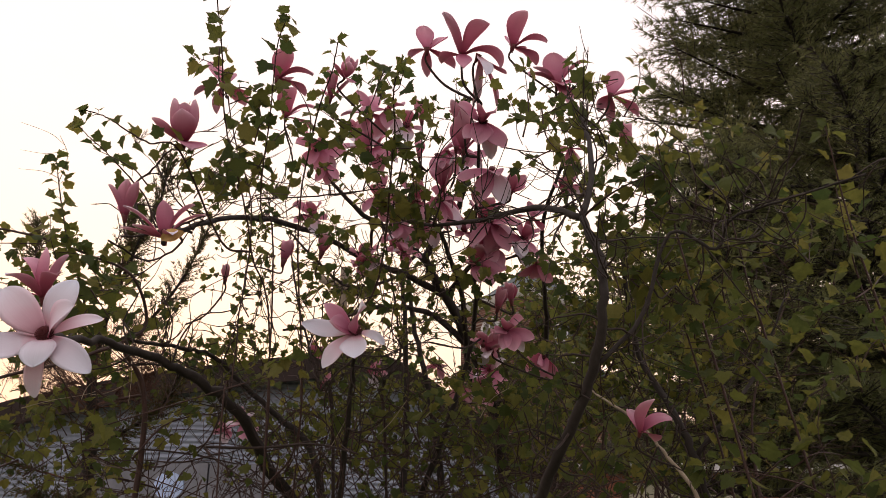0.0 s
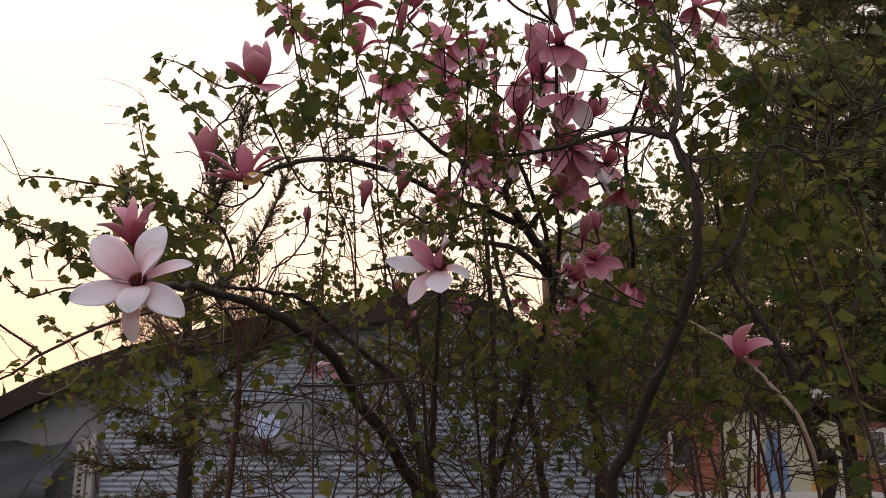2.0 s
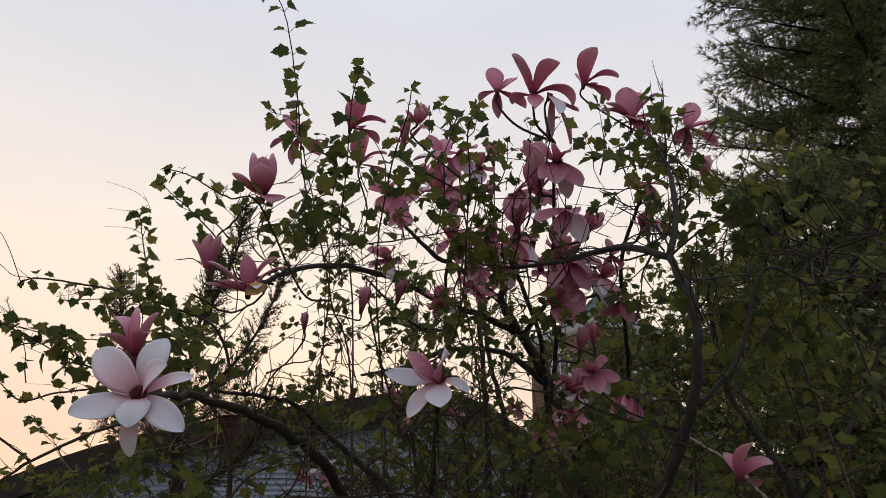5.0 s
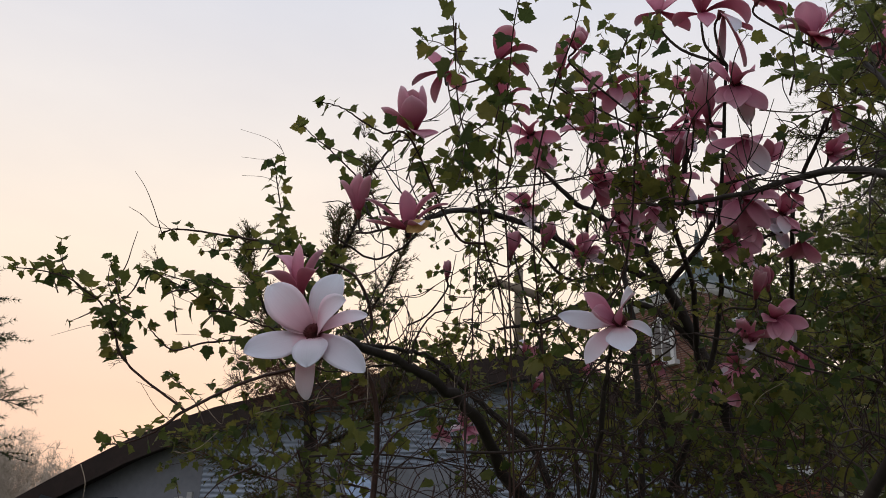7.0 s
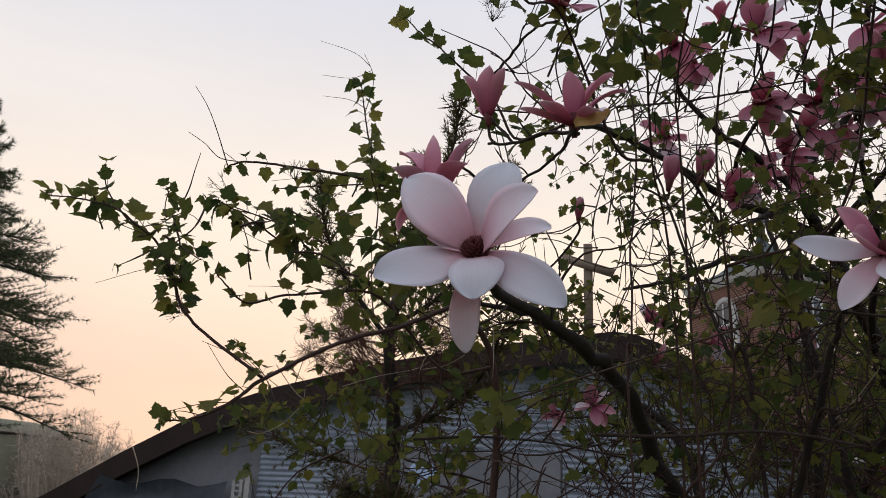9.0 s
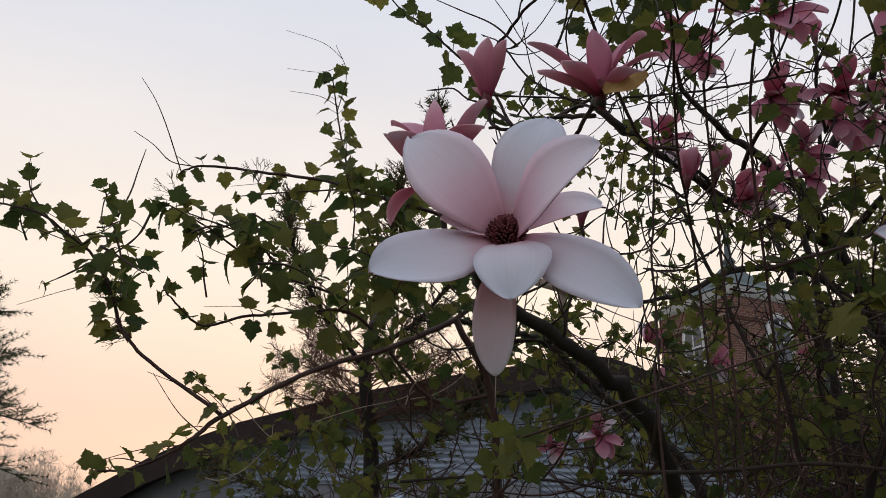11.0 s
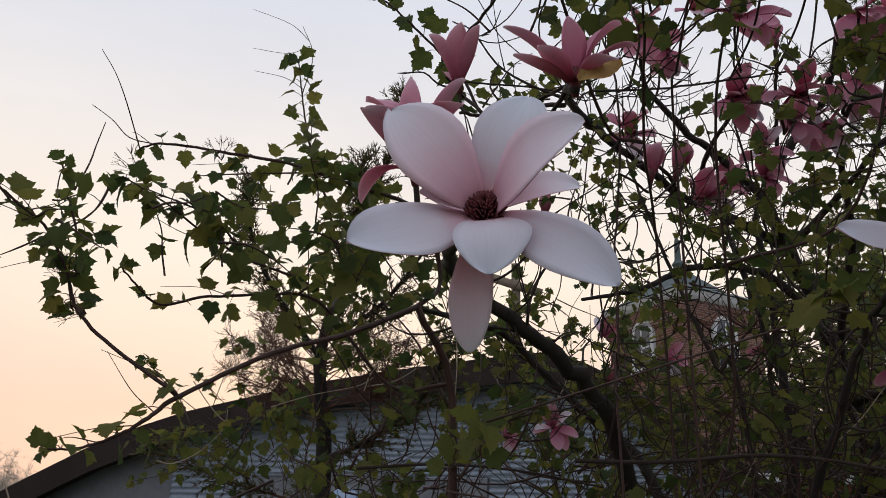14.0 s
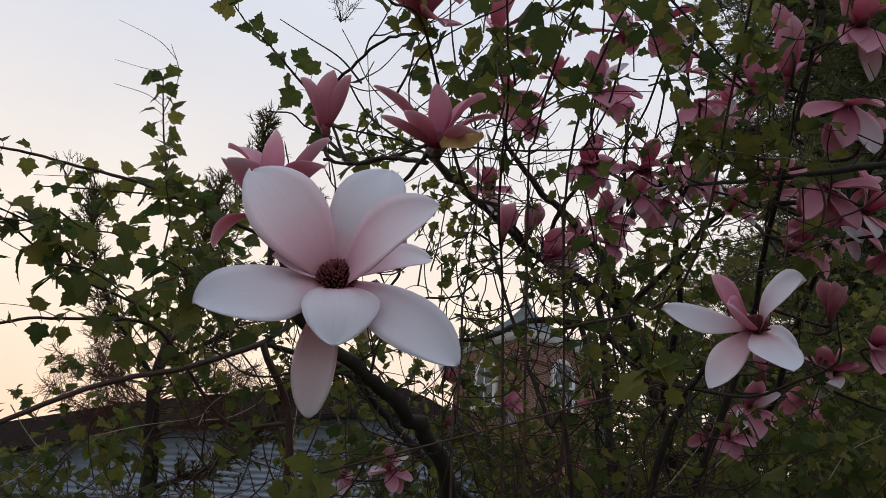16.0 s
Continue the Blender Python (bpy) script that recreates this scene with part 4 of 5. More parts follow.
limb(((-0.722, 1.83, 2.11), (-0.803, 1.90, 2.25), (-0.751, 1.88, 2.30), (-0.684, 1.80, 2.31), (-0.63, 1.737, 2.28)), 0.005, 0.0035, TWIG, 6)
limb(((-0.602, 1.702, 2.068), (-0.651, 1.857, 2.093), (-0.78, 2.0, 2.10), (-0.846, 1.906, 2.12)), 0.005, 0.004, TWIG, 6)
limb(((-0.567, 2.177, 2.348), (-0.413, 2.258, 2.393), (-0.261, 2.323, 2.442), (-0.114, 2.379, 2.487)), 0.004, 0.003, TWIG, 6)
limb(((-0.50, 2.1, -0.05), (-0.546, 1.994, 1.625), (-0.542, 2.022, 1.786), (-0.538, 2.02, 1.98), (-0.523, 2.001, 2.146), (-0.536, 1.977, 2.291), (-0.576, 1.958, 2.406), (-0.59, 1.89, 2.51)), 0.0036, 0.0024, SHOOT, 6)
limb(((-0.25, 2.4, -0.05), (-0.323, 2.272, 1.664), (-0.369, 2.256, 1.83), (-0.418, 2.276, 1.979), (-0.457, 2.289, 2.107), (-0.497, 2.329, 2.272)), 0.009, 0.004, TWIG, 6)
limb(((-0.1, 2.6, -0.05), (-0.206, 2.557, 1.668), (-0.223, 2.531, 1.882), (-0.173, 2.545, 2.001), (-0.25, 2.5, 2.45)), 0.008, 0.004, TWIG, 6)
limb(((-0.33, 2.68, 1.27), (-0.39, 2.74, 1.46), (-0.468, 2.788, 1.709), (-0.587, 2.777, 1.822), (-0.684, 2.709, 1.904), (-0.766, 2.634, 1.982), (-0.827, 2.521, 1.988), (-0.916, 2.3, 1.963)), 0.024, 0.008)

limb(((0.049, 3.14, 2.156), (-0.12, 3.02, 2.25), (-0.30, 2.93, 2.24), (-0.46, 2.86, 2.16), (-0.6, 2.8, 2.12)), 0.022, 0.007)
limb(((-0.042, 3.008, 2.311), (0.06, 2.85, 2.40), (0.14, 2.6, 2.45), (0.2, 2.46, 2.26)), 0.018, 0.006)
limb(((0.144, 3.268, 1.93), (0.05, 3.0, 2.02), (0.02, 2.7, 2.2), (-0.05, 2.45, 2.35), (-0.09, 2.2, 2.32)), 0.022, 0.006)
limb(((0.144, 3.268, 1.93), (0.3, 2.95, 2.0), (0.3, 2.7, 2.15), (0.25, 2.3, 2.3), (0.28, 2.0, 2.4)), 0.020, 0.006)
limb(((-0.164, 2.69, 1.4), (-0.05, 2.55, 1.7), (0.05, 2.4, 2.0), (0.05, 2.2, 2.2), (0.06, 1.9, 2.5)), 0.018, 0.006)
limb(((-0.193, 2.911, 2.364), (-0.3, 2.7, 2.25), (-0.36, 2.5, 2.2), (-0.42, 2.3, 2.22), (-0.49, 2.3, 2.29)), 0.011, 0.005, TWIG, 6)
limb(((-0.314, 2.814, 2.38), (-0.28, 2.6, 2.44), (-0.22, 2.45, 2.46), (-0.2, 2.2, 2.27)), 0.011, 0.005, TWIG, 6)

rnd = random.Random(21)
twigs, SPURS = Geo(), []
# short spurs and side twigs, crooked, mostly bare, with pointed buds
for k in range(700):
    q, r = rnd.choice(LIMB_POINTS)
    if q.z < 1.25 or (q.x < -0.5 and q.y < 1.8) or (q.x < -0.55 and q.y < 2.1 and q.z > 2.0 and rnd.random() < 0.75):
        continue
    d = some_way(rnd, 0.12)
    ln = rnd.uniform(0.05, 0.24) * (0.55 if q.z > 2.3 else 1)
    pts = [q]
    for s in range(rnd.randint(2, 4)):
        d = (d + some_way(rnd) * 0.7 + Vector((0, 0, 0.04))).normalized()
        pts.append(pts[-1] + d * ln / 3)
    line = spline(pts, 3)
    r0 = min(r * 0.6, rnd.uniform(0.0012, 0.0028))
    tube(twigs, line, r0, 0.0011, 5)
    if r0 > 0.0017:
        SPURS += [(p, r0) for p in line[3:]]
    tube(twigs, [line[-1], line[-1] + d * 0.005, line[-1] + d * 0.014], 0.0019, 0.0004, 5)
    for s in range(rnd.randint(0, 3)):
        b = rnd.choice(line[2:])
        dd = (d + some_way(rnd) * 0.9).normalized()
        tube(twigs, spline((b, b + dd * 0.05, b + (dd + Vector((0, 0, 0.3))).normalized() * rnd.uniform(0.07, 0.14)), 3), 0.0013, 0.0007, 4)
# a twig from the nearest limb to every flower
for p, ax in FLOWERS:
    q, r = min(LIMB_POINTS + SPURS, key=lambda c: (c[0] - (p - ax * 0.06)).length + (0.25 if c[0].z > p.z + 0.05 else 0))
    if (q - p).length > 0.03:
        mid = q.lerp(p - ax * 0.03, 0.55) + Vector((rnd.gauss(0, 0.012), rnd.gauss(0, 0.012), -0.01 + rnd.gauss(0, 0.01)))
        tube(twigs, spline((q, mid, p - ax * 0.035, p - ax * 0.004), 5), min(r, 0.0036), 0.0026, 6)
ob = part("twig_mass", twigs, TWIG, magnolia, "fine dark crooked twigs with pointed buds", kind="stuff")
ob.matrix_parent_inverse = MI
# a withered yellow leaf below the sideways flower
g = Geo()
for j in range(7):
    for i in range(5):
        u, v = i / 2 - 1, j / 6
        g.v.append((0.018 * u * math.sin(math.pi * (0.08 + 0.88 * v)), 0.05 * v, 0.006 * u * u + 0.004 * math.sin(6 * v)))
g.f = [(j * 5 + i, j * 5 + i + 1, (j + 1) * 5 + i + 1, (j + 1) * 5 + i) for j in range(6) for i in range(4)]
g.m = [0] * len(g.f)
ob = part("withered_leaf", g, OLD_LEAF, magnolia, "withered yellow leaf")
ob.matrix_parent_inverse, ob.matrix_basis = MI, aimed((-0.585, 1.575, 2.0), (0.9, -0.2, 0.25), (0, -1, 0.4))


# ---- leafy shrubs that grow through the magnolia ----
HALF = [(0.0, 0.0), (0.10, -0.08), (0.24, -0.11), (0.31, -0.04), (0.42, -0.02), (0.50, 0.10), (0.44, 0.19), (0.50, 0.26), (0.59, 0.36), (0.70, 0.55),
        (0.55, 0.55), (0.47, 0.63), (0.37, 0.61), (0.33, 0.67), (0.38, 0.79), (0.27, 0.82), (0.21, 0.94), (0.11, 0.96), (0.0, 1.14)]



def leaf_shape(fold, droop, twist):
    v, f = [], []
    n = len(HALF)
    for i, (x, y) in enumerate(HALF):
        v.append((0, min(max(y, 0.0), 1.04), 0))
    for s in (1, -1):
        for x, y in HALF:
            v.append((s * x, y, 0))
    out = []
    for x, y, z in v:
        out.append((x * math.cos(fold) , y, abs(x) * math.sin(fold) - droop * y * y + twist * x * y + 0.05 * math.sin(5 * x + 4 * y) * abs(x)))
    for i in range(n - 1):
        f.append((i, n + i, n + i + 1, i + 1))
        f.append((i, i + 1, 2 * n + i + 1, 2 * n + i))
    return out, f


SHAPES = [leaf_shape(0.30, 0.15, 0.1), leaf_shape(0.12, 0.28, -0.15), leaf_shape(0.50, 0.10, 0.2), leaf_shape(0.20, 0.35, 0.0)]


def leaf_mesh(shape):
    geo = Geo()
    geo.add(*shape)
    return geo.mesh("leaf", [LEAF], False)


LEAF_MESHES = [leaf_mesh(s) for s in SHAPES]


class Shrub:
    """Stems, and leaves that are parts where they are near the footpath and one mass further off."""

    def __init__(self, name, label, at, seed, heart):
        self.top = thing(name, label, "shrub", at)
        self.inv = Matrix.Translation(-Vector(at))
        self.rnd, self.leaves, self.stems, self.heart, self.points = random.Random(seed), [], Geo(), Vector(heart), []

    def leaf(self, at, d, up, size):
        self.leaves.append((aimed(at, d, up, size), self.rnd.randrange(4)))

    def node(self, p, d, size, count=2, stalk=0.6):
        r = self.rnd
        a0 = r.uniform(0, 6.28)
        side = d.cross(Vector((0.3, 0.2, 0.9)))
        side = side.normalized() if side.length > 1e-3 else Vector((1, 0, 0))
        other = d.cross(side)
        for k in range(count):
            a = a0 + k * 2 * math.pi / count + r.uniform(-0.4, 0.4)
            out = side * math.cos(a) + other * math.sin(a)
            s = size * r.uniform(0.55, 1.15)
            w = (out + d * 0.5 + Vector((0, 0, 0.25))).normalized()
            q = p + w * s * stalk * r.uniform(0.6, 1.2)
            tube(self.stems, [p, p.lerp(q, 0.5) + Vector((0, 0, 0.002)), q], 0.0007, 0.0005, 4)
            hang = r.choice((-0.1, -0.3, -0.9))
            tipd = (w * 0.8 + Vector((0, 0, hang)) + some_way(r) * 0.55).normalized()
            self.leaf(q, tipd, (Vector((0, 0.45 * hang, 0.6)) + w * 0.4 + some_way(r) * 0.7), s * 0.92)

    def shoot(self, pts, r0, r1, size=0.05, start=0.3, gap=0.045, count=2, name="shoot", own=True, tuft=True):
        pts = [Vector(p) for p in pts]
        if own and self.points and pts[0].z > 0.2:
            q = min(self.points, key=lambda p: (p - pts[0]).length + 4 * max(0, p.z - pts[0].z))
            if 0.01 < (q - pts[0]).length < 0.6:
                pts = [q, *pts]
        line = spline(pts, 6)
        if own and r0 > 0.0025:
            for i in range(1, len(line) - 1):
                h = line[i].z * 2.3 + r0 * 900
                line[i] += Vector((math.sin(h * 3.1), math.cos(h * 2.3), 0)) * 0.002 + some_way(self.rnd) * 0.0010
        geo = Geo() if own else self.stems
        tube(geo, line, r0, r1, 6 if own else 4)
        if own:
            self.points += line
            ob = part(name, geo, SHOOT, self.top)
            ob.matrix_parent_inverse = self.inv
        lens = [0]
        for a, b in zip(line, line[1:]):
            lens.append(lens[-1] + (b - a).length)
        s = lens[-1] * start + self.rnd.uniform(0, gap)
        while size and s < lens[-1]:
            i = max(j for j in range(len(lens)) if lens[j] <= s)
            i = min(i, len(line) - 2)
            t = (s - lens[i]) / max(1e-6, lens[i + 1] - lens[i])
            p = line[i].lerp(line[i + 1], t)
            self.node(p, (line[i + 1] - line[i]).normalized(), size * (1.0 - 0.25 * s / lens[-1]), count)
            s += gap * self.rnd.uniform(0.7, 1.4)
        if tuft and size:
            d = (line[-1] - line[-2]).normalized()
            self.node(line[-1], d, size * 0.55, 3, 0.3)
        return line

    def thicket(self, centre, radii, count, length, size, rise=0.5, gap=0.05, bare=0.2):
        r = self.rnd
        for k in range(count):
            while True:
                o = Vector((r.uniform(-1, 1), r.uniform(-1, 1), r.uniform(-1, 1)))
                if o.length < 1:
                    break
            p = Vector(centre) + Vector((o.x * radii[0], o.y * radii[1], o.z * radii[2]))
            d = some_way(r, rise)
            pts = [p]
            ln = length * r.uniform(0.5, 1.3)
            for s in range(3):
                d = (d + some_way(r) * 0.4).normalized()
                pts.append(pts[-1] + d * ln / 3)
            self.shoot(pts, r.uniform(0.0012, 0.0022), 0.0008, size if r.random() > bare else 0, 0.1 if r.random() > bare else 0.75, gap, own=False, tuft=r.random() > bare)

    def tangle(self, centre, radii, count, length):
        """Crossing bare twigs."""
        r = self.rnd
        for k in range(count):
            p = Vector(centre) + Vector((r.uniform(-1, 1) * radii[0], r.uniform(-1, 1) * radii[1], r.uniform(-1, 1) * radii[2]))
            d = some_way(r, 0.25)
            pts = [p]
            for s in range(4):
                d = (d + some_way(r) * 0.5).normalized()
                pts.append(pts[-1] + d * length * r.uniform(0.15, 0.35))
            line = spline(pts, 3)
            tube(self.stems, line, r.uniform(0.0014, 0.0034), 0.0008, 4)
            for s in range(3):
                b = r.choice(line[3:])
                dd = (d + some_way(r) * 0.9).normalized()
                tube(self.stems, [b, b + dd * 0.05, b + dd * 0.09 + some_way(r) * 0.02], 0.0012, 0.0006, 3)

    def spray(self, p, d, size=0.05):
        """A dry, fine, much-forked seed head."""
        r = self.rnd
        for k in range(9):
            w = (d + some_way(r) * 0.7).normalized()
            q = p + w * size * 0.55
            tube(self.stems, [p, p.lerp(q, 0.5) + some_way(r) * 0.003, q], 0.0005, 0.0004, 3)
            for j in range(3):
                w2 = (w + some_way(r) * 0.8).normalized()
                tube(self.stems, [q, q + w2 * size * 0.3], 0.0004, 0.0003, 3)

    def finish(self):
        ob = part("stalk_mass", self.stems, SHOOT, self.top, "thin reddish stalks and side shoots", kind="stuff")
        ob.matrix_parent_inverse = self.inv
        self.leaves.sort(key=lambda c: (c[0].translation - self.heart).length)
        for m, k in self.leaves[:300]:
            ob = new("leaf", LEAF_MESHES[k])
            ob.parent, ob.matrix_parent_inverse, ob.matrix_basis = self.top, self.inv, m
        geo = Geo()
        for m, k in self.leaves[300:]:
            v, f = SHAPES[k]
            geo.add([m @ Vector(p) for p in v], f)
        if geo.v:
            ob = part("foliage", geo, LEAF_FAR, self.top, "mass of small lobed green leaves", smooth=False, kind="stuff")
            ob.matrix_parent_inverse = self.inv


# shrub whose long shoots arch out beyond the large flower
left = Shrub("lobed_leaf_shrub", "shrub with arching red shoots and small lobed leaves", (-0.95, 2.3, 0), 7, (-1.1, 1.6, 2.0))
left.shoot(((-0.9, 2.35, -0.03), (-0.86, 2.3, 1.2), (-0.83, 2.25, 1.75), (-0.883, 2.159, 1.923)), 0.010, 0.006, 0, 1)
left.shoot(((-0.883, 2.159, 1.923), (-0.97, 2.048, 1.848), (-1.061, 1.95, 1.793), (-1.158, 1.86, 1.711), (-1.174, 1.83, 1.684), (-1.186, 1.8, 1.659), (-1.194, 1.76, 1.639), (-1.208, 1.72, 1.624), (-1.224, 1.68, 1.617)), 0.0052, 0.0012, 0.040, 0.66, 0.04)
left.shoot(((-1.158, 1.86, 1.711), (-1.266, 1.83, 1.787), (-1.302, 1.81, 1.825), (-1.315, 1.79, 1.872), (-1.338, 1.76, 1.931), (-1.36, 1.72, 1.956), (-1.387, 1.69, 1.977), (-1.45, 1.67, 1.99), (-1.50, 1.66, 1.995)), 0.0032, 0.0011, 0.038, 0.34, 0.022)
left.shoot(((-0.95, 2.25, 1.8), (-1.06, 2.14, 1.93), (-1.135, 2.05, 1.918), (-1.19, 1.95, 1.885), (-1.217, 1.88, 1.853), (-1.235, 1.84, 1.87), (-1.251, 1.82, 1.891)), 0.004, 0.0012, 0.042, 0.5, 0.05)
left.shoot(((-0.86, 2.25, 2.0), (-0.896, 2.195, 2.121), (-1.031, 2.187, 2.181), (-1.148, 2.149, 2.215), (-1.258, 2.126, 2.231), (-1.374, 2.091, 2.242), (-1.43, 2.086, 2.233)), 0.005, 0.002, 0.042, 0.15, 0.05)
left.shoot(((-1.119, 2.167, 2.203), (-1.247, 2.138, 2.193), (-1.323, 2.125, 2.187)), 0.0022, 0.001, 0.04, 0.3, 0.04)
left.shoot(((-1.411, 2.092, 2.246), (-1.435, 2.052, 2.24), (-1.447, 2.008, 2.255), (-1.462, 1.965, 2.263)), 0.0015, 0.0006, 0, 1, tuft=False)
left.shoot(((-1.426, 2.075, 2.232), (-1.417, 1.999, 2.283), (-1.411, 1.943, 2.311), (-1.414, 1.897, 2.332)), 0.0016, 0.0005, 0, 1, tuft=False)
left.shoot(((-1.09, 2.36, 2.05), (-1.123, 2.319, 2.199), (-1.149, 2.289, 2.267), (-1.162, 2.255, 2.346), (-1.165, 2.212, 2.417), (-1.163, 2.18, 2.467)), 0.0035, 0.0012, 0.05, 0.2, 0.022)
left.shoot(((-1.164, 2.218, 2.407), (-1.134, 2.184, 2.48), (-1.146, 2.144, 2.528)), 0.0012, 0.0005, 0, 1, tuft=False)
left.shoot(((-1.071, 2.092, 1.953), (-1.147, 1.997, 1.967), (-1.188, 1.909, 1.987), (-1.212, 1.826, 2.003), (-1.241, 1.775, 2.015)), 0.003, 0.001, 0.05, 0.15, 0.035)
left.shoot(((-1.147, 1.997, 1.967), (-1.177, 1.939, 2.017), (-1.205, 1.896, 2.021), (-1.252, 1.838, 2.029)), 0.002, 0.001, 0.05, 0.2, 0.04)
left.thicket((-1.1, 2.15, 2.05), (0.17, 0.14, 0.18), 14, 0.16, 0.05, 0.2, 0.05, 0.1)
left.thicket((-1.22, 1.83, 1.96), (0.14, 0.14, 0.08), 13, 0.13, 0.038, 0.3, 0.04, 0.2)
left.thicket((-1.36, 1.74, 1.95), (0.10, 0.06, 0.05), 6, 0.10, 0.036, 0.3, 0.04, 0.2)
left.thicket((-0.95, 2.3, 1.72), (0.25, 0.2, 0.10), 6, 0.2, 0.045, 0.2, 0.05, 0.35)
for p, d in (((-1.28, 1.76, 1.86), (-0.5, -0.3, 0.3)), ((-1.27, 1.84, 2.06), (-0.6, 0, 0.6)), ((-1.16, 1.9, 2.1), (-0.2, -0.2, 0.9)), ((-1.24, 1.74, 1.80), (-0.8, -0.2, 0.1))):
    left.spray(Vector(p), Vector(d))
for k in range(15):
    b = left.rnd.choice([p for p in left.points if p.x < -1.12])
    d = (Vector((-0.7, -0.2, 0.25)) + some_way(left.rnd) * 0.6).normalized()
    left.shoot((b, b + d * 0.05, b + (d + some_way(left.rnd) * 0.3) * 0.11), 0.0009, 0.0004, 0, 1, own=False, tuft=False)
left.finish()

# tall shoots in the middle
mid = Shrub("tall_lobed_leaf_shrub", "upright shrub with red shoots and lobed yellow-green leaves", (-0.42, 2.1, 0), 8, (-0.4, 1.5, 2.4))
mid.shoot(((-0.45, 2.15, -0.03), (-0.466, 2.099, 1.768), (-0.493, 1.91, 2.094), (-0.494, 1.756, 2.208), (-0.507, 1.65, 2.3), (-0.501, 1.545, 2.423), (-0.502, 1.44, 2.535), (-0.519, 1.386, 2.594)), 0.0026, 0.0010, 0.046, 0.885, 0.036)
mid.shoot(((-0.42, 2.12, -0.03), (-0.444, 1.961, 1.964), (-0.45, 1.786, 2.162), (-0.404, 1.618, 2.305), (-0.374, 1.507, 2.404), (-0.345, 1.453, 2.441)), 0.0024, 0.0010, 0.042, 0.90, 0.04)
mid.shoot(((-0.38, 2.08, 1.7), (-0.384, 1.911, 2.163), (-0.328, 1.729, 2.344), (-0.274, 1.594, 2.395), (-0.251, 1.52, 2.424)), 0.0028, 0.0012, 0.045, 0.62, 0.035)
mid.shoot(((-0.2, 1.95, 2.0), (-0.148, 1.77, 2.31), (-0.145, 1.666, 2.399), (-0.12, 1.593, 2.425)), 0.003, 0.0013, 0.045, 0.55, 0.03)
mid.shoot(((-0.55, 1.85, 2.1), (-0.618, 1.693, 2.257), (-0.659, 1.625, 2.242), (-0.69, 1.574, 2.246), (-0.718, 1.532, 2.254), (-0.753, 1.512, 2.259)), 0.003, 0.001, 0.042, 0.35, 0.035)
mid.shoot(((-0.72, 1.9, 2.15), (-0.77, 1.912, 2.234), (-0.824, 1.897, 2.295), (-0.868, 1.88, 2.338), (-0.914, 1.863, 2.376), (-0.937, 1.839, 2.396)), 0.003, 0.001, 0.044, 0.25, 0.035)
mid.thicket((-0.52, 1.78, 2.22), (0.20, 0.15, 0.10), 10, 0.15, 0.040, 0.6, 0.045, 0.2)
mid.thicket((-0.15, 1.8, 2.33), (0.26, 0.18, 0.12), 9, 0.2, 0.038, 0.4, 0.04, 0.1)
for c, k in (((-0.22, 1.80, 2.30), 6), ((-0.17, 1.85, 2.24), 5), ((-0.08, 1.90, 2.18), 4), ((-0.11, 1.66, 2.42), 3), ((-0.49, 1.52, 2.36), 3), ((-0.48, 1.65, 2.20), 5)):
    mid.thicket(c, (0.10, 0.10, 0.07), k, 0.13, 0.042, 0.2, 0.04, 0.1)
mid.thicket((-0.05, 2.0, 2.15), (0.35, 0.25, 0.12), 10, 0.22, 0.045, 0.4, 0.05, 0.25)
mid.thicket((-0.35, 2.2, 2.05), (0.30, 0.25, 0.18), 14, 0.2, 0.034, 0.5, 0.05, 0.25)
mid.thicket((-0.1, 2.1, 2.48), (0.32, 0.25, 0.15), 6, 0.2, 0.036, 0.5, 0.045, 0.15)
mid.thicket((-0.25, 2.2, 2.02), (0.42, 0.35, 0.35), 64, 0.12, 0.022, 0.2, 0.03, 0.1)
mid.thicket((-1.122, 2.516, 2.088), (0.2, 0.15, 0.13), 26, 0.16, 0.04, 0.3, 0.045, 0.15)
mid.thicket((-0.803, 2.695, 2.074), (0.2, 0.15, 0.13), 12, 0.16, 0.034, 0.3, 0.045, 0.15)
mid.thicket((-0.682, 2.305, 2.393), (0.16, 0.12, 0.1), 14, 0.13, 0.03, 0.3, 0.045, 0.15)
mid.thicket((-0.792, 2.255, 1.724), (0.2, 0.15, 0.1), 7, 0.18, 0.04, 0.3, 0.045, 0.15)
mid.thicket((-0.316, 2.255, 2.041), (0.25, 0.2, 0.15), 8, 0.18, 0.034, 0.3, 0.045, 0.15)
mid.thicket((-0.976, 2.483, 1.97), (0.2, 0.15, 0.1), 13, 0.16, 0.034, 0.3, 0.045, 0.15)
mid.thicket((-0.575, 2.471, 2.204), (0.12, 0.12, 0.12), 13, 0.14, 0.028, 0.3, 0.045, 0.15)
mid.thicket((-0.645, 2.418, 2.321), (0.1, 0.1, 0.1), 12, 0.13, 0.028, 0.3, 0.045, 0.15)
# dry forked seed head on a bare stalk
mid.shoot(((-0.664, 1.888, 2.238), (-0.704, 1.846, 2.26), (-0.726, 1.802, 2.285), (-0.742, 1.756, 2.293)), 0.0012, 0.0008, 0, 1, own=False, tuft=False)
mid.spray(Vector((-0.745, 1.75, 2.301)), Vector((0, 0, 1)), 0.055)
mid.spray(Vector((-0.745, 1.75, 2.301)), Vector((0.3, 0, 0.9)), 0.045)
mid.finish()

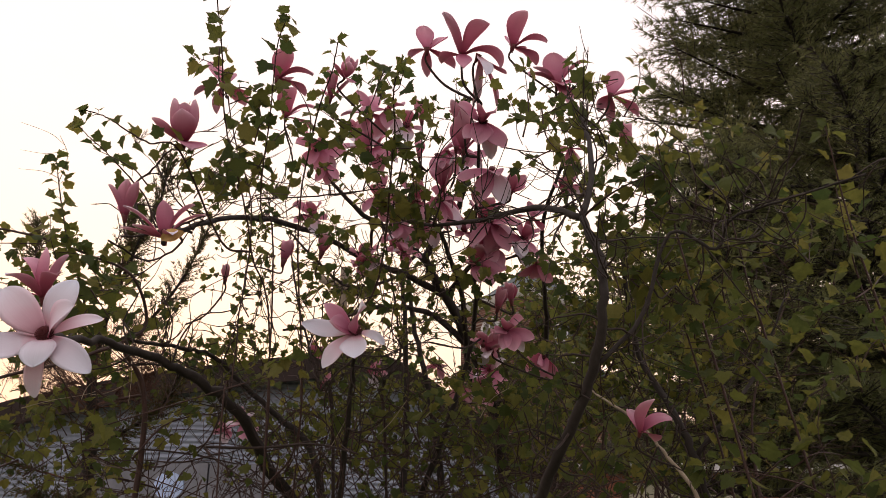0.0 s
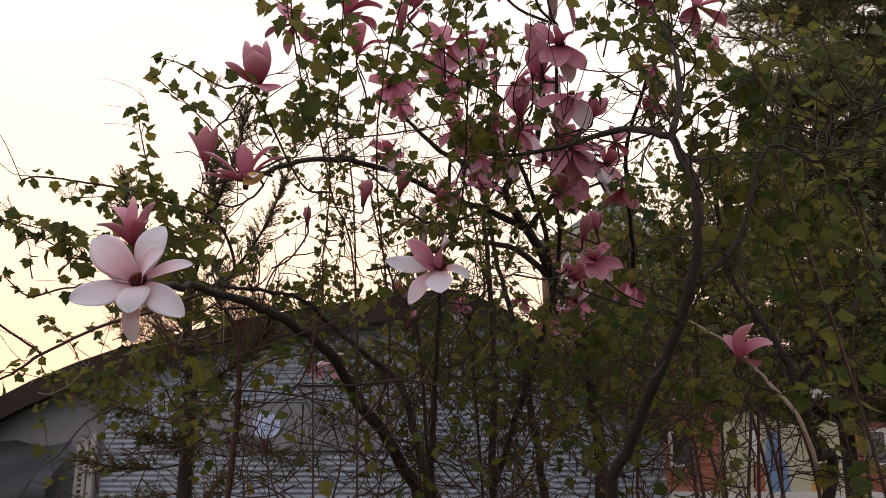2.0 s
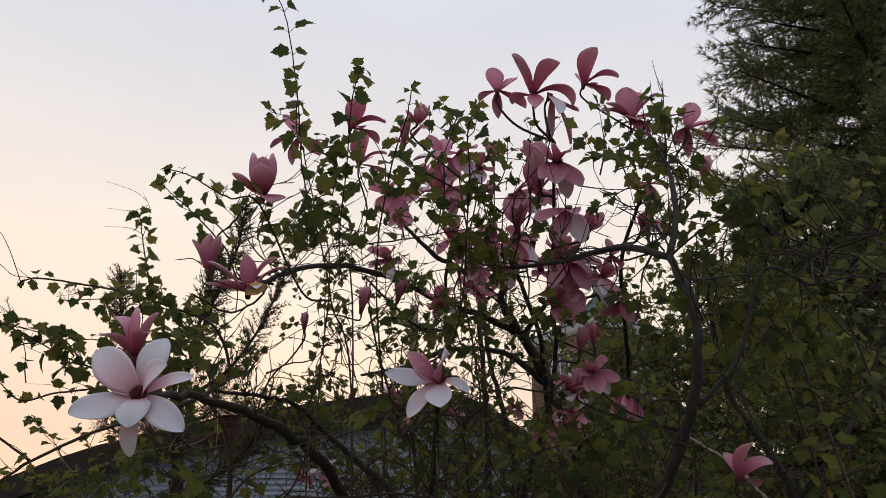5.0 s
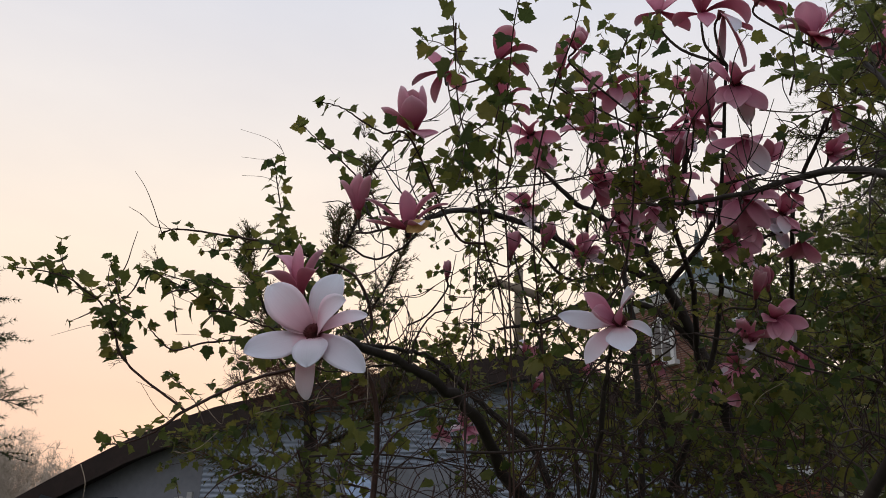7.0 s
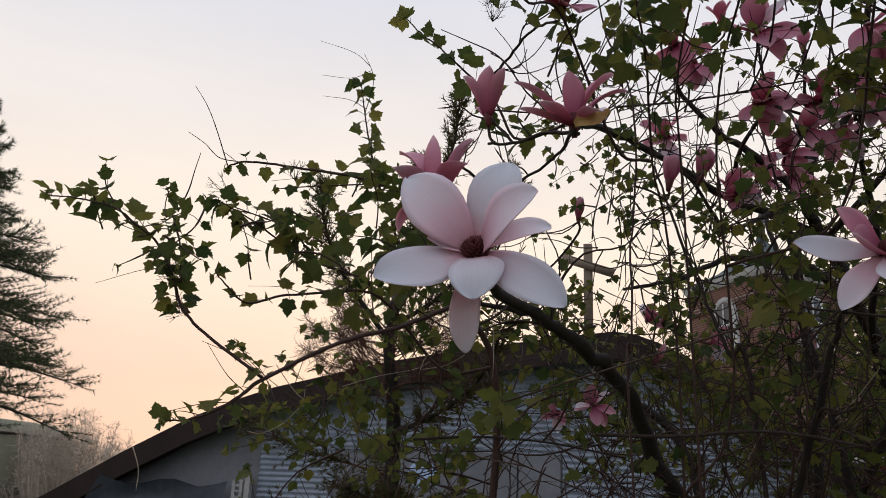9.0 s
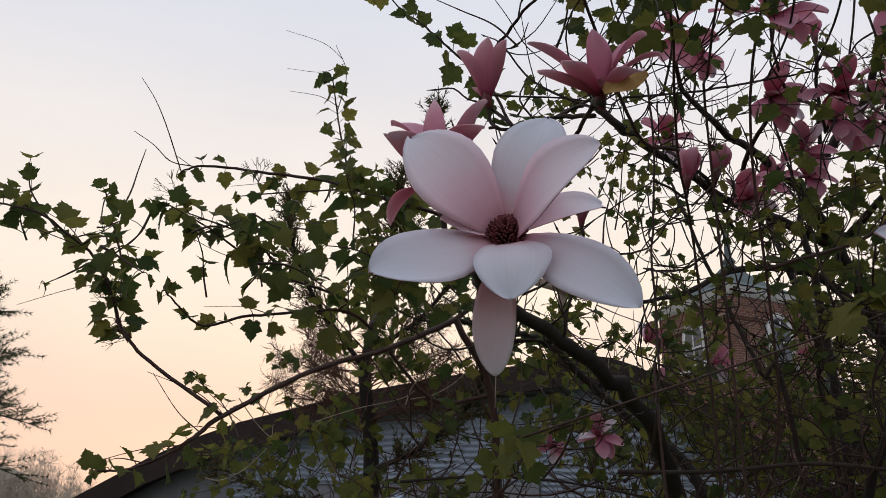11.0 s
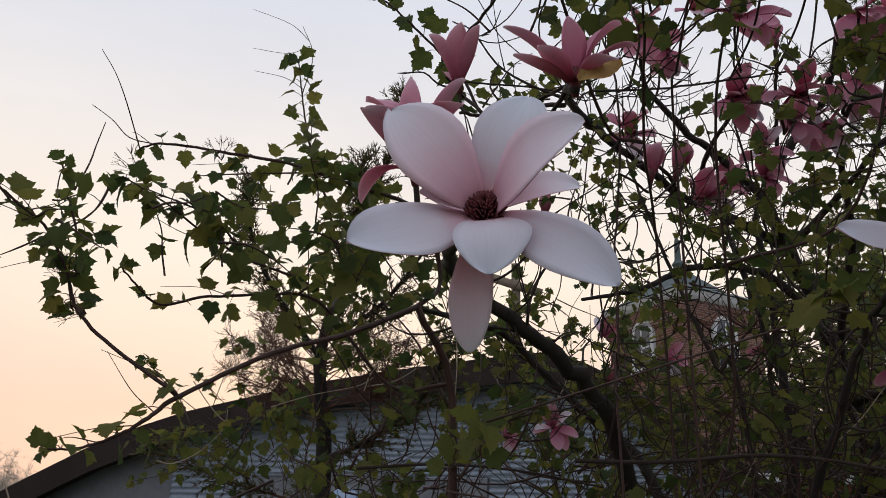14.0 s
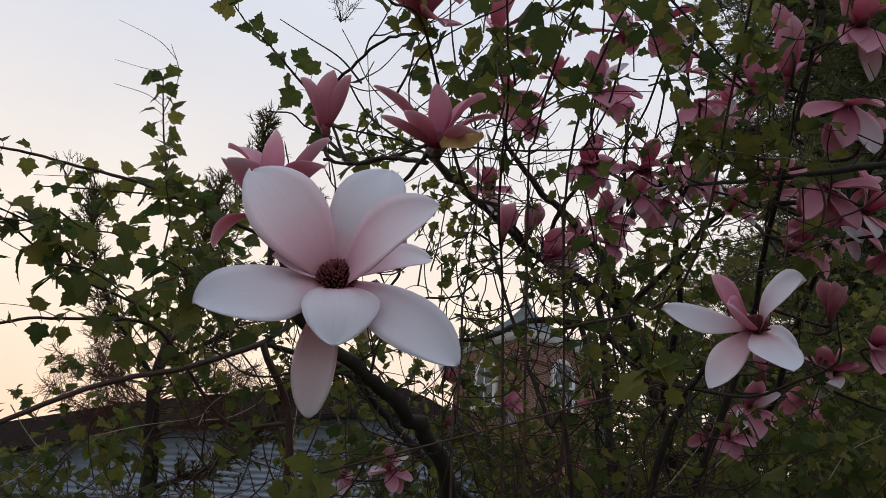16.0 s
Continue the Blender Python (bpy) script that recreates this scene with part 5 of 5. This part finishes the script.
# dense shrub beside the right-hand limb
right = Shrub("dense_lobed_leaf_shrub", "dense green shrub with lobed leaves round the dark limb", (0.75, 1.9, 0), 9, (0.45, 1.5, 1.9))
for x, y in ((0.62, 1.75), (0.8, 1.9), (0.95, 1.7), (0.7, 2.1), (1.1, 2.0)):
    right.shoot(((x, y, -0.03), (x + 0.02, y - 0.05, 0.9), (x - 0.06, y - 0.12, 1.5), (x - 0.16, y - 0.12, 2.0), (x - 0.2, y - 0.15, 2.25)), 0.0045, 0.0014, 0.046, 0.55, 0.045)
right.thicket((0.42, 1.75, 2.15), (0.14, 0.2, 0.2), 16, 0.2, 0.045, 0.4, 0.045, 0.1)
right.thicket((0.78, 2.0, 1.98), (0.28, 0.3, 0.3), 24, 0.26, 0.045, 0.4, 0.05, 0.2)
right.thicket((0.66, 1.95, 1.5), (0.35, 0.3, 0.16), 20, 0.26, 0.05, 0.3, 0.05, 0.3)
right.thicket((1.05, 2.1, 2.0), (0.3, 0.4, 0.45), 14, 0.28, 0.05, 0.4, 0.05, 0.2)
right.thicket((0.42, 1.9, 2.42), (0.2, 0.2, 0.13), 12, 0.2, 0.040, 0.5, 0.045, 0.1)
right.thicket((0.20, 1.75, 2.38), (0.2, 0.15, 0.1), 4, 0.16, 0.045, 0.5, 0.04, 0.1)
for c, k in (((0.12, 1.68, 2.29), 4), ((0.27, 1.68, 2.33), 5), ((0.36, 1.70, 2.14), 9), ((0.42, 1.72, 2.0), 11), ((0.52, 1.78, 1.92), 12)):
    right.thicket(c, (0.10, 0.10, 0.09), k, 0.14, 0.044, 0.2, 0.04, 0.1)
right.finish()

# dark shrub further back, in front of the evergreens
dark = Shrub("small_leaf_shrub", "dark dense shrub with small leaves", (0.85, 4.0, 0), 12, (0.7, 3.6, 2.2))
for k in range(12):
    x, y = 0.85 + dark.rnd.uniform(-0.45, 0.6), 4.0 + dark.rnd.uniform(-0.3, 0.3)
    dark.shoot(((0.85 + (x - 0.85) * 0.3, 4.0, -0.03), (x, y, 1.2), (x + dark.rnd.uniform(-0.15, 0.15), y, 2.0), (x + dark.rnd.uniform(-0.3, 0.3), y, 2.6)), 0.012, 0.003, 0.04, 0.75, 0.05)
dark.thicket((0.85, 3.95, 2.35), (0.62, 0.35, 0.42), 190, 0.26, 0.044, 0.4, 0.035, 0.12)
dark.thicket((1.35, 4.1, 2.15), (0.5, 0.4, 0.4), 50, 0.26, 0.044, 0.4, 0.035, 0.12)
dark.thicket((0.55, 3.3, 1.98), (0.35, 0.3, 0.2), 50, 0.25, 0.040, 0.4, 0.035, 0.2)
dark.thicket((0.46, 4.2, 2.15), (0.32, 0.3, 0.45), 170, 0.24, 0.042, 0.4, 0.035, 0.15)
dark.thicket((0.75, 4.2, 2.75), (0.4, 0.3, 0.3), 45, 0.25, 0.044, 0.4, 0.035, 0.15)
dark.tangle((0.75, 3.7, 2.15), (0.7, 0.4, 0.4), 90, 0.35)
dark.finish()

# low undergrowth in front of the shed
low = Shrub("undergrowth_shrub", "low tangled undergrowth of bare twigs and lobed leaves", (-0.4, 2.4, 0), 10, (-0.3, 1.8, 1.3))
for k in range(9):
    x, y = low.rnd.uniform(-0.95, 0.6), low.rnd.uniform(2.0, 3.2)
    low.shoot(((x, y, -0.03), (x + 0.05, y, 0.6), (x + low.rnd.uniform(-0.2, 0.2), y - 0.1, 1.3), (x + low.rnd.uniform(-0.3, 0.3), y - 0.1, 1.75)), 0.0042, 0.0013, 0.04, 0.7, 0.08)
low.thicket((-0.5, 2.1, 1.33), (0.8, 0.35, 0.14), 40, 0.28, 0.040, 0.3, 0.06, 0.55)
low.thicket((-0.75, 2.6, 1.58), (0.6, 0.4, 0.2), 24, 0.34, 0.036, 0.4, 0.08, 0.6)
low.thicket((0.1, 2.7, 1.62), (0.55, 0.4, 0.28), 85, 0.34, 0.036, 0.4, 0.08, 0.55)
low.thicket((0.3, 3.2, 2.0), (0.6, 0.4, 0.5), 45, 0.34, 0.04, 0.4, 0.06, 0.35)
low.thicket((0.2, 2.75, 1.9), (0.25, 0.3, 0.25), 26, 0.22, 0.036, 0.4, 0.045, 0.2)
low.thicket((0.0, 3.1, 1.75), (0.5, 0.3, 0.25), 55, 0.26, 0.036, 0.4, 0.045, 0.2)
low.tangle((-0.65, 2.5, 1.5), (0.55, 0.4, 0.22), 75, 0.34)
low.tangle((0.15, 2.6, 1.5), (0.6, 0.5, 0.28), 70, 0.36)
low.thicket((-0.2, 2.5, 1.4), (0.65, 0.3, 0.2), 34, 0.28, 0.036, 0.4, 0.05, 0.55)
low.tangle((-0.6, 2.7, 1.55), (0.6, 0.5, 0.22), 90, 0.36)
low.tangle((0.05, 2.5, 1.42), (0.65, 0.4, 0.22), 90, 0.3)
low.tangle((0.85, 3.0, 1.5), (0.6, 0.4, 0.25), 60, 0.36)
for c, r, k in (((-1.48, 2.97, 1.81), (0.25, 0.2, 0.08), 20), ((-1.45, 2.91, 1.79), (0.22, 0.2, 0.08), 16), ((-0.63, 3.13, 2.02), (0.25, 0.15, 0.07), 14), ((-0.84, 2.91, 1.96), (0.2, 0.15, 0.06), 12), ((-0.41, 3.24, 2.00), (0.2, 0.15, 0.09), 12), ((-0.45, 3.5, 1.92), (0.45, 0.3, 0.24), 80), ((0.0, 3.4, 1.8), (0.5, 0.3, 0.34), 105), ((-0.76, 2.95, 1.80), (0.25, 0.2, 0.12), 16), ((-1.1, 2.6, 1.66), (0.3, 0.25, 0.08), 10), ((-0.2, 2.3, 1.72), (0.25, 0.2, 0.12), 12), ((0.1, 2.35, 1.75), (0.3, 0.25, 0.16), 28), ((0.4, 2.3, 1.72), (0.3, 0.3, 0.2), 30)):
    low.thicket(c, r, k, 0.26, 0.040, 0.3, 0.045, 0.25)
# pale dry twigs caught in the undergrowth
for pts in (
        ((-1.002, 2.286, 1.805), (-0.949, 2.297, 1.818), (-0.9, 2.32, 1.862), (-0.9, 2.339, 1.917)),
        ((-1.208, 2.328, 1.773), (-1.136, 2.351, 1.8), (-1.05, 2.375, 1.822), (-1.017, 2.38, 1.84)),
        ((-1.298, 2.079, 1.644), (-1.274, 2.092, 1.641), (-1.238, 2.108, 1.662), (-1.207, 2.119, 1.697)),
        ((-1.299, 2.172, 1.795), (-1.27, 2.194, 1.752), (-1.245, 2.208, 1.728), (-1.242, 2.207, 1.749)),
        ((-0.788, 2.011, 1.845), (-0.787, 2.023, 1.794), (-0.79, 2.032, 1.742)),
        ((-0.675, 2.251, 1.729), (-0.629, 2.242, 1.798), (-0.622, 2.23, 1.857)),
        ((-0.347, 2.245, 1.629), (-0.306, 2.232, 1.702), (-0.277, 2.218, 1.756)),
        ((-0.197, 2.207, 1.7), (-0.162, 2.193, 1.735), (-0.123, 2.172, 1.786)),
        ((0.063, 2.111, 1.734), (0.091, 2.09, 1.777), (0.135, 2.063, 1.802)),
        ((-0.08, 2.274, 1.756), (-0.042, 2.255, 1.795), (-0.023, 2.237, 1.853)),
        ((-1.292, 1.716, 1.581), (-1.282, 1.726, 1.547), (-1.281, 1.727, 1.514)),
        ((-0.982, 2.194, 1.779), (-0.968, 2.191, 1.813), (-0.934, 2.194, 1.846))):
    g = Geo()
    tube(g, spline(pts, 5), 0.0011, 0.0006, 5)
    ob = part("dry_twig", g, PALE_TWIG, low.top)
    ob.matrix_parent_inverse = low.inv
for pts, r in ((((-0.613, 2.111, 1.654), (-0.483, 2.108, 1.653), (-0.352, 2.041, 1.657), (-0.277, 1.974, 1.644), (-0.211, 1.905, 1.623)), 0.0036), (((-0.99, 2.205, 1.647), (-0.854, 2.236, 1.658), (-0.716, 2.256, 1.651), (-0.57, 2.264, 1.626)), 0.003)):
    g = Geo()
    tube(g, spline(pts, 6), r, r * 0.6, 6)
    ob = part("bough", g, TWIG, low.top)
    ob.matrix_parent_inverse = low.inv
low.shoot(((-0.724, 1.785, 1.591), (-0.713, 1.754, 1.623), (-0.711, 1.73, 1.655)), 0.0014, 0.0008, 0.046, 0.82, 0.03)
low.shoot(((-0.795, 1.925, 1.599), (-0.771, 1.897, 1.628), (-0.757, 1.876, 1.655)), 0.0014, 0.0008, 0.046, 0.82, 0.03)
low.shoot(((-0.34, 1.688, 1.765), (-0.34, 1.655, 1.766), (-0.344, 1.634, 1.77)), 0.0014, 0.0008, 0.046, 0.82, 0.03)
low.finish()


# ---- conifers ----
def needles(geo, p, d, count, length, width, rnd, spread=0.9):
    """A tuft of flat, pointed needles round p."""
    for k in range(count):
        w = (d + some_way(rnd) * spread).normalized()
        s = w.cross(some_way(rnd))
        s = s.normalized() * width * 0.5 if s.length > 1e-3 else Vector((width * 0.5, 0, 0))
        o = p + w * length * 0.03
        e = p + w * length * rnd.uniform(0.7, 1.1)
        n = len(geo.v)
        geo.v += [o - s, o + s, e]
        geo.f.append((n, n + 1, n + 2))
        geo.m.append(0)


def conifer(name, label, at, height, reach, first, whorls, seed, needle_mat, needle=0.075, width=0.004, tufts=9, drop=0.1, arms=6, side=None, per=0.085, taper=0.75, power=1.4):
    rnd = random.Random(seed)
    top = thing(name, label, "tree", at)
    g = Geo()
    tube(g, spline([(0, 0, -0.1), (0.05, 0.03, height * 0.4), (-0.04, 0.0, height * 0.75), (0, 0, height)], 6), 0.03 + height * 0.008, 0.015, 10, wob=0.05, rnd=rnd)
    part("trunk", g, BARK, top)
    green = Geo()
    for i in range(whorls):
        z = first + (height - first) * (i / whorls) ** 0.95
        ln0 = reach * (1 - taper * (i / whorls) ** power)
        for a in range(arms):
            w = 2 * math.pi * (a + rnd.random()) / arms
            if side is not None and math.cos(w - side) < -0.35:
                continue
            ln = ln0 * rnd.uniform(0.7, 1.12)
            d = Vector((math.cos(w), math.sin(w), rnd.uniform(-0.05, 0.25)))
            pts = [Vector((0, 0, z)), Vector((0, 0, z)) + d * ln * 0.5, Vector((0, 0, z)) + d * ln + Vector((0, 0, -drop * ln + rnd.uniform(0, 0.15)))]
            line = spline(pts, 6)
            g = Geo()
            tube(g, line, 0.012 + 0.012 * ln, 0.004, 5)
            for k in range(2, len(line)):
                for s in (-1, 1, -1, 1):
                    if rnd.random() < 0.12:
                        continue
                    b = line[k - 1].lerp(line[k], rnd.random())
                    dd = (d * 0.8 + Vector((-d.y, d.x, 0)) * s * rnd.uniform(0.5, 1.1) + Vector((0, 0, rnd.uniform(-0.3, 0.45)))).normalized()
                    tl = rnd.uniform(0.2, 0.5) * min(1, ln / 1.2)
                    e = b + dd * tl + Vector((0, 0, rnd.uniform(-0.05, 0.08)))
                    tube(g, [b, b.lerp(e, 0.5) + some_way(rnd) * 0.01, e], 0.005, 0.002, 3)
                    m = max(2, int(tl / per))
                    for q in range(m):
                        needles(green, b.lerp(e, (q + 0.6) / m), dd, tufts, needle, width, rnd)
            needles(green, line[-1], d, tufts * 2, needle, width, rnd)
            part("branch", g, BARK, top)
    part("needle_mass", green, needle_mat, top, "dark green needles in tufts", kind="stuff", smooth=False)
    return top


conifer("pine_tree", "tall dark green pine with tufted needles", (3.65, 7.6, 0), 11.0, 2.2, 2.2, 32, 3, NEEDLE, 0.105, 0.009, 11, 0.0, 8, per=0.07)
conifer("evergreen_tree", "dense dark evergreen with short needles", (1.8, 5.5, 0), 4.1, 1.0, 1.75, 13, 13, NEEDLE, 0.065, 0.006, 10, 0.05, 7, per=0.065)
conifer("evergreen_tree", "dense dark evergreen with short needles", (2.9, 5.4, 0), 4.9, 1.2, 1.75, 15, 14, NEEDLE, 0.065, 0.006, 10, 0.05, 7, per=0.07)
conifer("cedar_tree", "grey-green conifer with drooping feathery branches", (-9.3, 8.3, 0), 6.7, 1.9, 2.6, 14, 4, NEEDLE_L, 0.085, 0.007, 10, 0.2, 8, per=0.06, taper=0.97, power=0.9)

# young cypress behind the large flower: thin trunk, several leaders, dead lower fans
cyp = thing("young_cypress", "thin young cypress with bare brown lower twigs", "tree", (-1.39, 3.18, 0))
CI = Matrix.Translation((1.39, -3.18, 0))
rnd = random.Random(31)
g = Geo()
tube(g, spline([(-1.38, 3.2, -0.05), (-1.37, 3.18, 1.0), (-1.373, 3.183, 1.737), (-1.393, 3.135, 2.031), (-1.36, 3.1, 2.2)], 6), 0.036, 0.014, 8, wob=0.08, rnd=rnd)
ob = part("trunk", g, BARK, cyp)
ob.matrix_parent_inverse = CI
leaders = [((-1.36, 3.1, 2.2), (-1.25, 3.0, 2.45), (-1.15, 2.94, 2.65), (-1.13, 2.93, 2.82)),
           ((-1.39, 3.13, 2.05), (-1.52, 3.0, 2.25), (-1.57, 2.92, 2.4), (-1.585, 2.9, 2.53)),
           ((-1.36, 3.1, 2.2), (-1.3, 3.03, 2.4), (-1.26, 2.99, 2.5), (-1.25, 2.98, 2.63)),
           ((-1.37, 3.1, 2.1), (-1.2, 3.08, 2.2), (-1.05, 3.0, 2.35), (-0.95, 2.95, 2.55)),
           ((-1.38, 3.15, 1.75), (-1.2, 3.05, 1.8), (-1.05, 3.0, 1.9), (-0.95, 2.9, 2.05))]
scale_leaves, dead = Geo(), Geo()
for k, pts in enumerate(leaders):
    line = spline(pts, 8)
    g = Geo()
    tube(g, line, 0.009, 0.0025, 6)
    ob = part("leader", g, BARK, cyp)
    ob.matrix_parent_inverse = CI
    for i in range(4, len(line)):
        for s in range(6):
            d = (some_way(rnd) + (line[i] - line[i - 1]).normalized() * 1.1).normalized()
            e = line[i] + d * rnd.uniform(0.05, 0.12) * (1.25 - 0.7 * i / len(line))
            tube(dead, [line[i], e], 0.0016, 0.0008, 3)
            for q in range(5):
                needles(scale_leaves, line[i].lerp(e, (q + 1) / 5), d, 5, 0.024, 0.0034, rnd, 0.8)
for k in range(52):
    b = Vector((-1.385, 3.15, rnd.uniform(1.86, 2.06)))
    w = rnd.choice((3.14, 0.0)) + rnd.gauss(0, 0.9)
    d = Vector((math.cos(w), math.sin(w) * 0.7, rnd.uniform(0.0, 0.8))).normalized()
    pts = [b]
    for s in range(4):
        d = (d + some_way(rnd) * 0.30 + Vector((0, 0, 0.06))).normalized()
        pts.append(pts[-1] + d * rnd.uniform(0.045, 0.095))
    line = spline(pts, 3)
    tube(dead, line, 0.0024, 0.0008, 4)
    for p in line[6:]:
        for s in range(6):
            dd = (d * 0.7 + some_way(rnd)).normalized()
            e = p + dd * rnd.uniform(0.02, 0.055)
            tube(dead, [p, p.lerp(e, 0.5) + some_way(rnd) * 0.003, e], 0.0010, 0.0005, 3)
            for j in range(3):
                q = p.lerp(e, 0.4 + 0.25 * j)
                tube(dead, [q, q + (dd + some_way(rnd) * 0.8).normalized() * rnd.uniform(0.012, 0.03)], 0.0007, 0.0004, 3)
for k in range(13):
    b = Vector((-1.385, 3.16, rnd.uniform(1.0, 1.66)))
    w = rnd.uniform(0, 6.28)
    d = Vector((math.cos(w), math.sin(w) * 0.6, rnd.uniform(-0.05, 0.35))).normalized()
    pts = [b]
    ln = rnd.uniform(0.05, 0.12)
    for s in range(4):
        d = (d + some_way(rnd) * 0.22).normalized()
        pts.append(pts[-1] + d * ln)
    line = spline(pts, 4)
    tube(dead, line, 0.0045, 0.0012, 4)
    for p in line[4:]:
        for s in range(5):
            dd = (d + some_way(rnd) * 0.8).normalized()
            e = p + dd * rnd.uniform(0.05, 0.11)
            tube(dead, [p, e], 0.0012, 0.0006, 3)
            for q in range(4):
                needles(scale_leaves, p.lerp(e, (q + 1) / 4), dd, 5, 0.026, 0.0042, rnd, 0.8)
ob = part("dead_twig_mass", dead, DEAD, cyp, "bare brown forked twigs", kind="stuff")
ob.matrix_parent_inverse = CI
ob = part("scale_foliage", scale_leaves, CYPRESS, cyp, "sparse brown-green scale foliage", kind="stuff", smooth=False)
ob.matrix_parent_inverse = CI

# pale bare thicket far to the left
far = thing("bare_bush", "pale bare-twigged bush against the dusk sky", "shrub", (-25.6, 31, 0))
rnd = random.Random(41)
g, fine = Geo(), Geo()
BUSH = noisy("pale_bush_twig", ((0.3, (0.34, 0.28, 0.22)), (0.7, (0.55, 0.47, 0.38))), 5, 0.9)
for k in range(170):
    x, y = rnd.gauss(0, 1.7), rnd.gauss(0, 1.0)
    h = max(1.2, 4.9 - 0.55 * abs(x) - 0.35 * max(0, x)) * rnd.uniform(0.75, 1.05)
    top = Vector((x * 1.25 + rnd.gauss(0, 0.3), y, h))
    line = spline([(x * 0.4, y * 0.5, 0), (x * 0.9, y, h * 0.5), top], 5)
    tube(g, line, 0.03, 0.008, 4)
    for p in line[3:]:
        for s in range(7):
            e = p + some_way(rnd, 0.6) * rnd.uniform(0.2, 0.6)
            tube(fine, [p, e], 0.008, 0.004, 3)
            for j in range(2):
                tube(fine, [p.lerp(e, 0.6), p.lerp(e, 0.6) + some_way(rnd, 0.5) * 0.25], 0.006, 0.003, 3)
part("stem_mass", g, BUSH, far, kind="stuff")
part("fine_twig_mass", fine, BUSH, far, "pale fine twigs", kind="stuff")

# single bricks of the hall's front, on both sides of the mural
FRONT_BRICK, fn, fl_, fb = material("hall_front_brick", 0.85)
info = fn.new("ShaderNodeObjectInfo")
tone = ramp(fn, ((0.0, (0.24, 0.085, 0.055)), (0.5, (0.36, 0.135, 0.085)), (1.0, (0.44, 0.18, 0.11))))
fl_.new(info.outputs["Random"], tone.inputs[0])
grit = noise_tex(fn, fl_, 40, 4, 0.6)
shade = ramp(fn, ((0.3, (0.78, 0.76, 0.74)), (0.7, (1.05, 1.03, 1.0))))
fl_.new(grit.outputs["Fac"], shade.inputs[0])
fl_.new(mixc(fn, fl_, tone.outputs[0], shade.outputs[0], 1.0, "MULTIPLY"), fb.inputs["Base Color"])
bump(fn, fl_, fb, grit.outputs["Fac"], 0.4, 0.003)
g = Geo()
box(g, (0.0, -0.012, 0.0), (0.214, 0.0, 0.064))
BRICK_MESH = g.mesh("brick", [FRONT_BRICK], False)
rnd = random.Random(77)
for row in range(19):
    z = 1.125 + row * 0.075
    for x0, x1 in ((1.855, 2.77), (4.69, 5.44)):
        x = x0 + (0.1125 if row % 2 else 0.0)
        while x + 0.214 < x1:
            clear = not any(wx - 0.22 < x < wx + 0.38 and 1.43 < z < 2.09 for wx in (1.98, 4.95))
            if clear and z + 0.064 < 2.54:
                ob = new("brick", BRICK_MESH)
                ob.parent, ob.matrix_parent_inverse = hall, HB
                ob.location = (x, 13.999 + rnd.uniform(-0.002, 0.002), z)
            x += 0.225
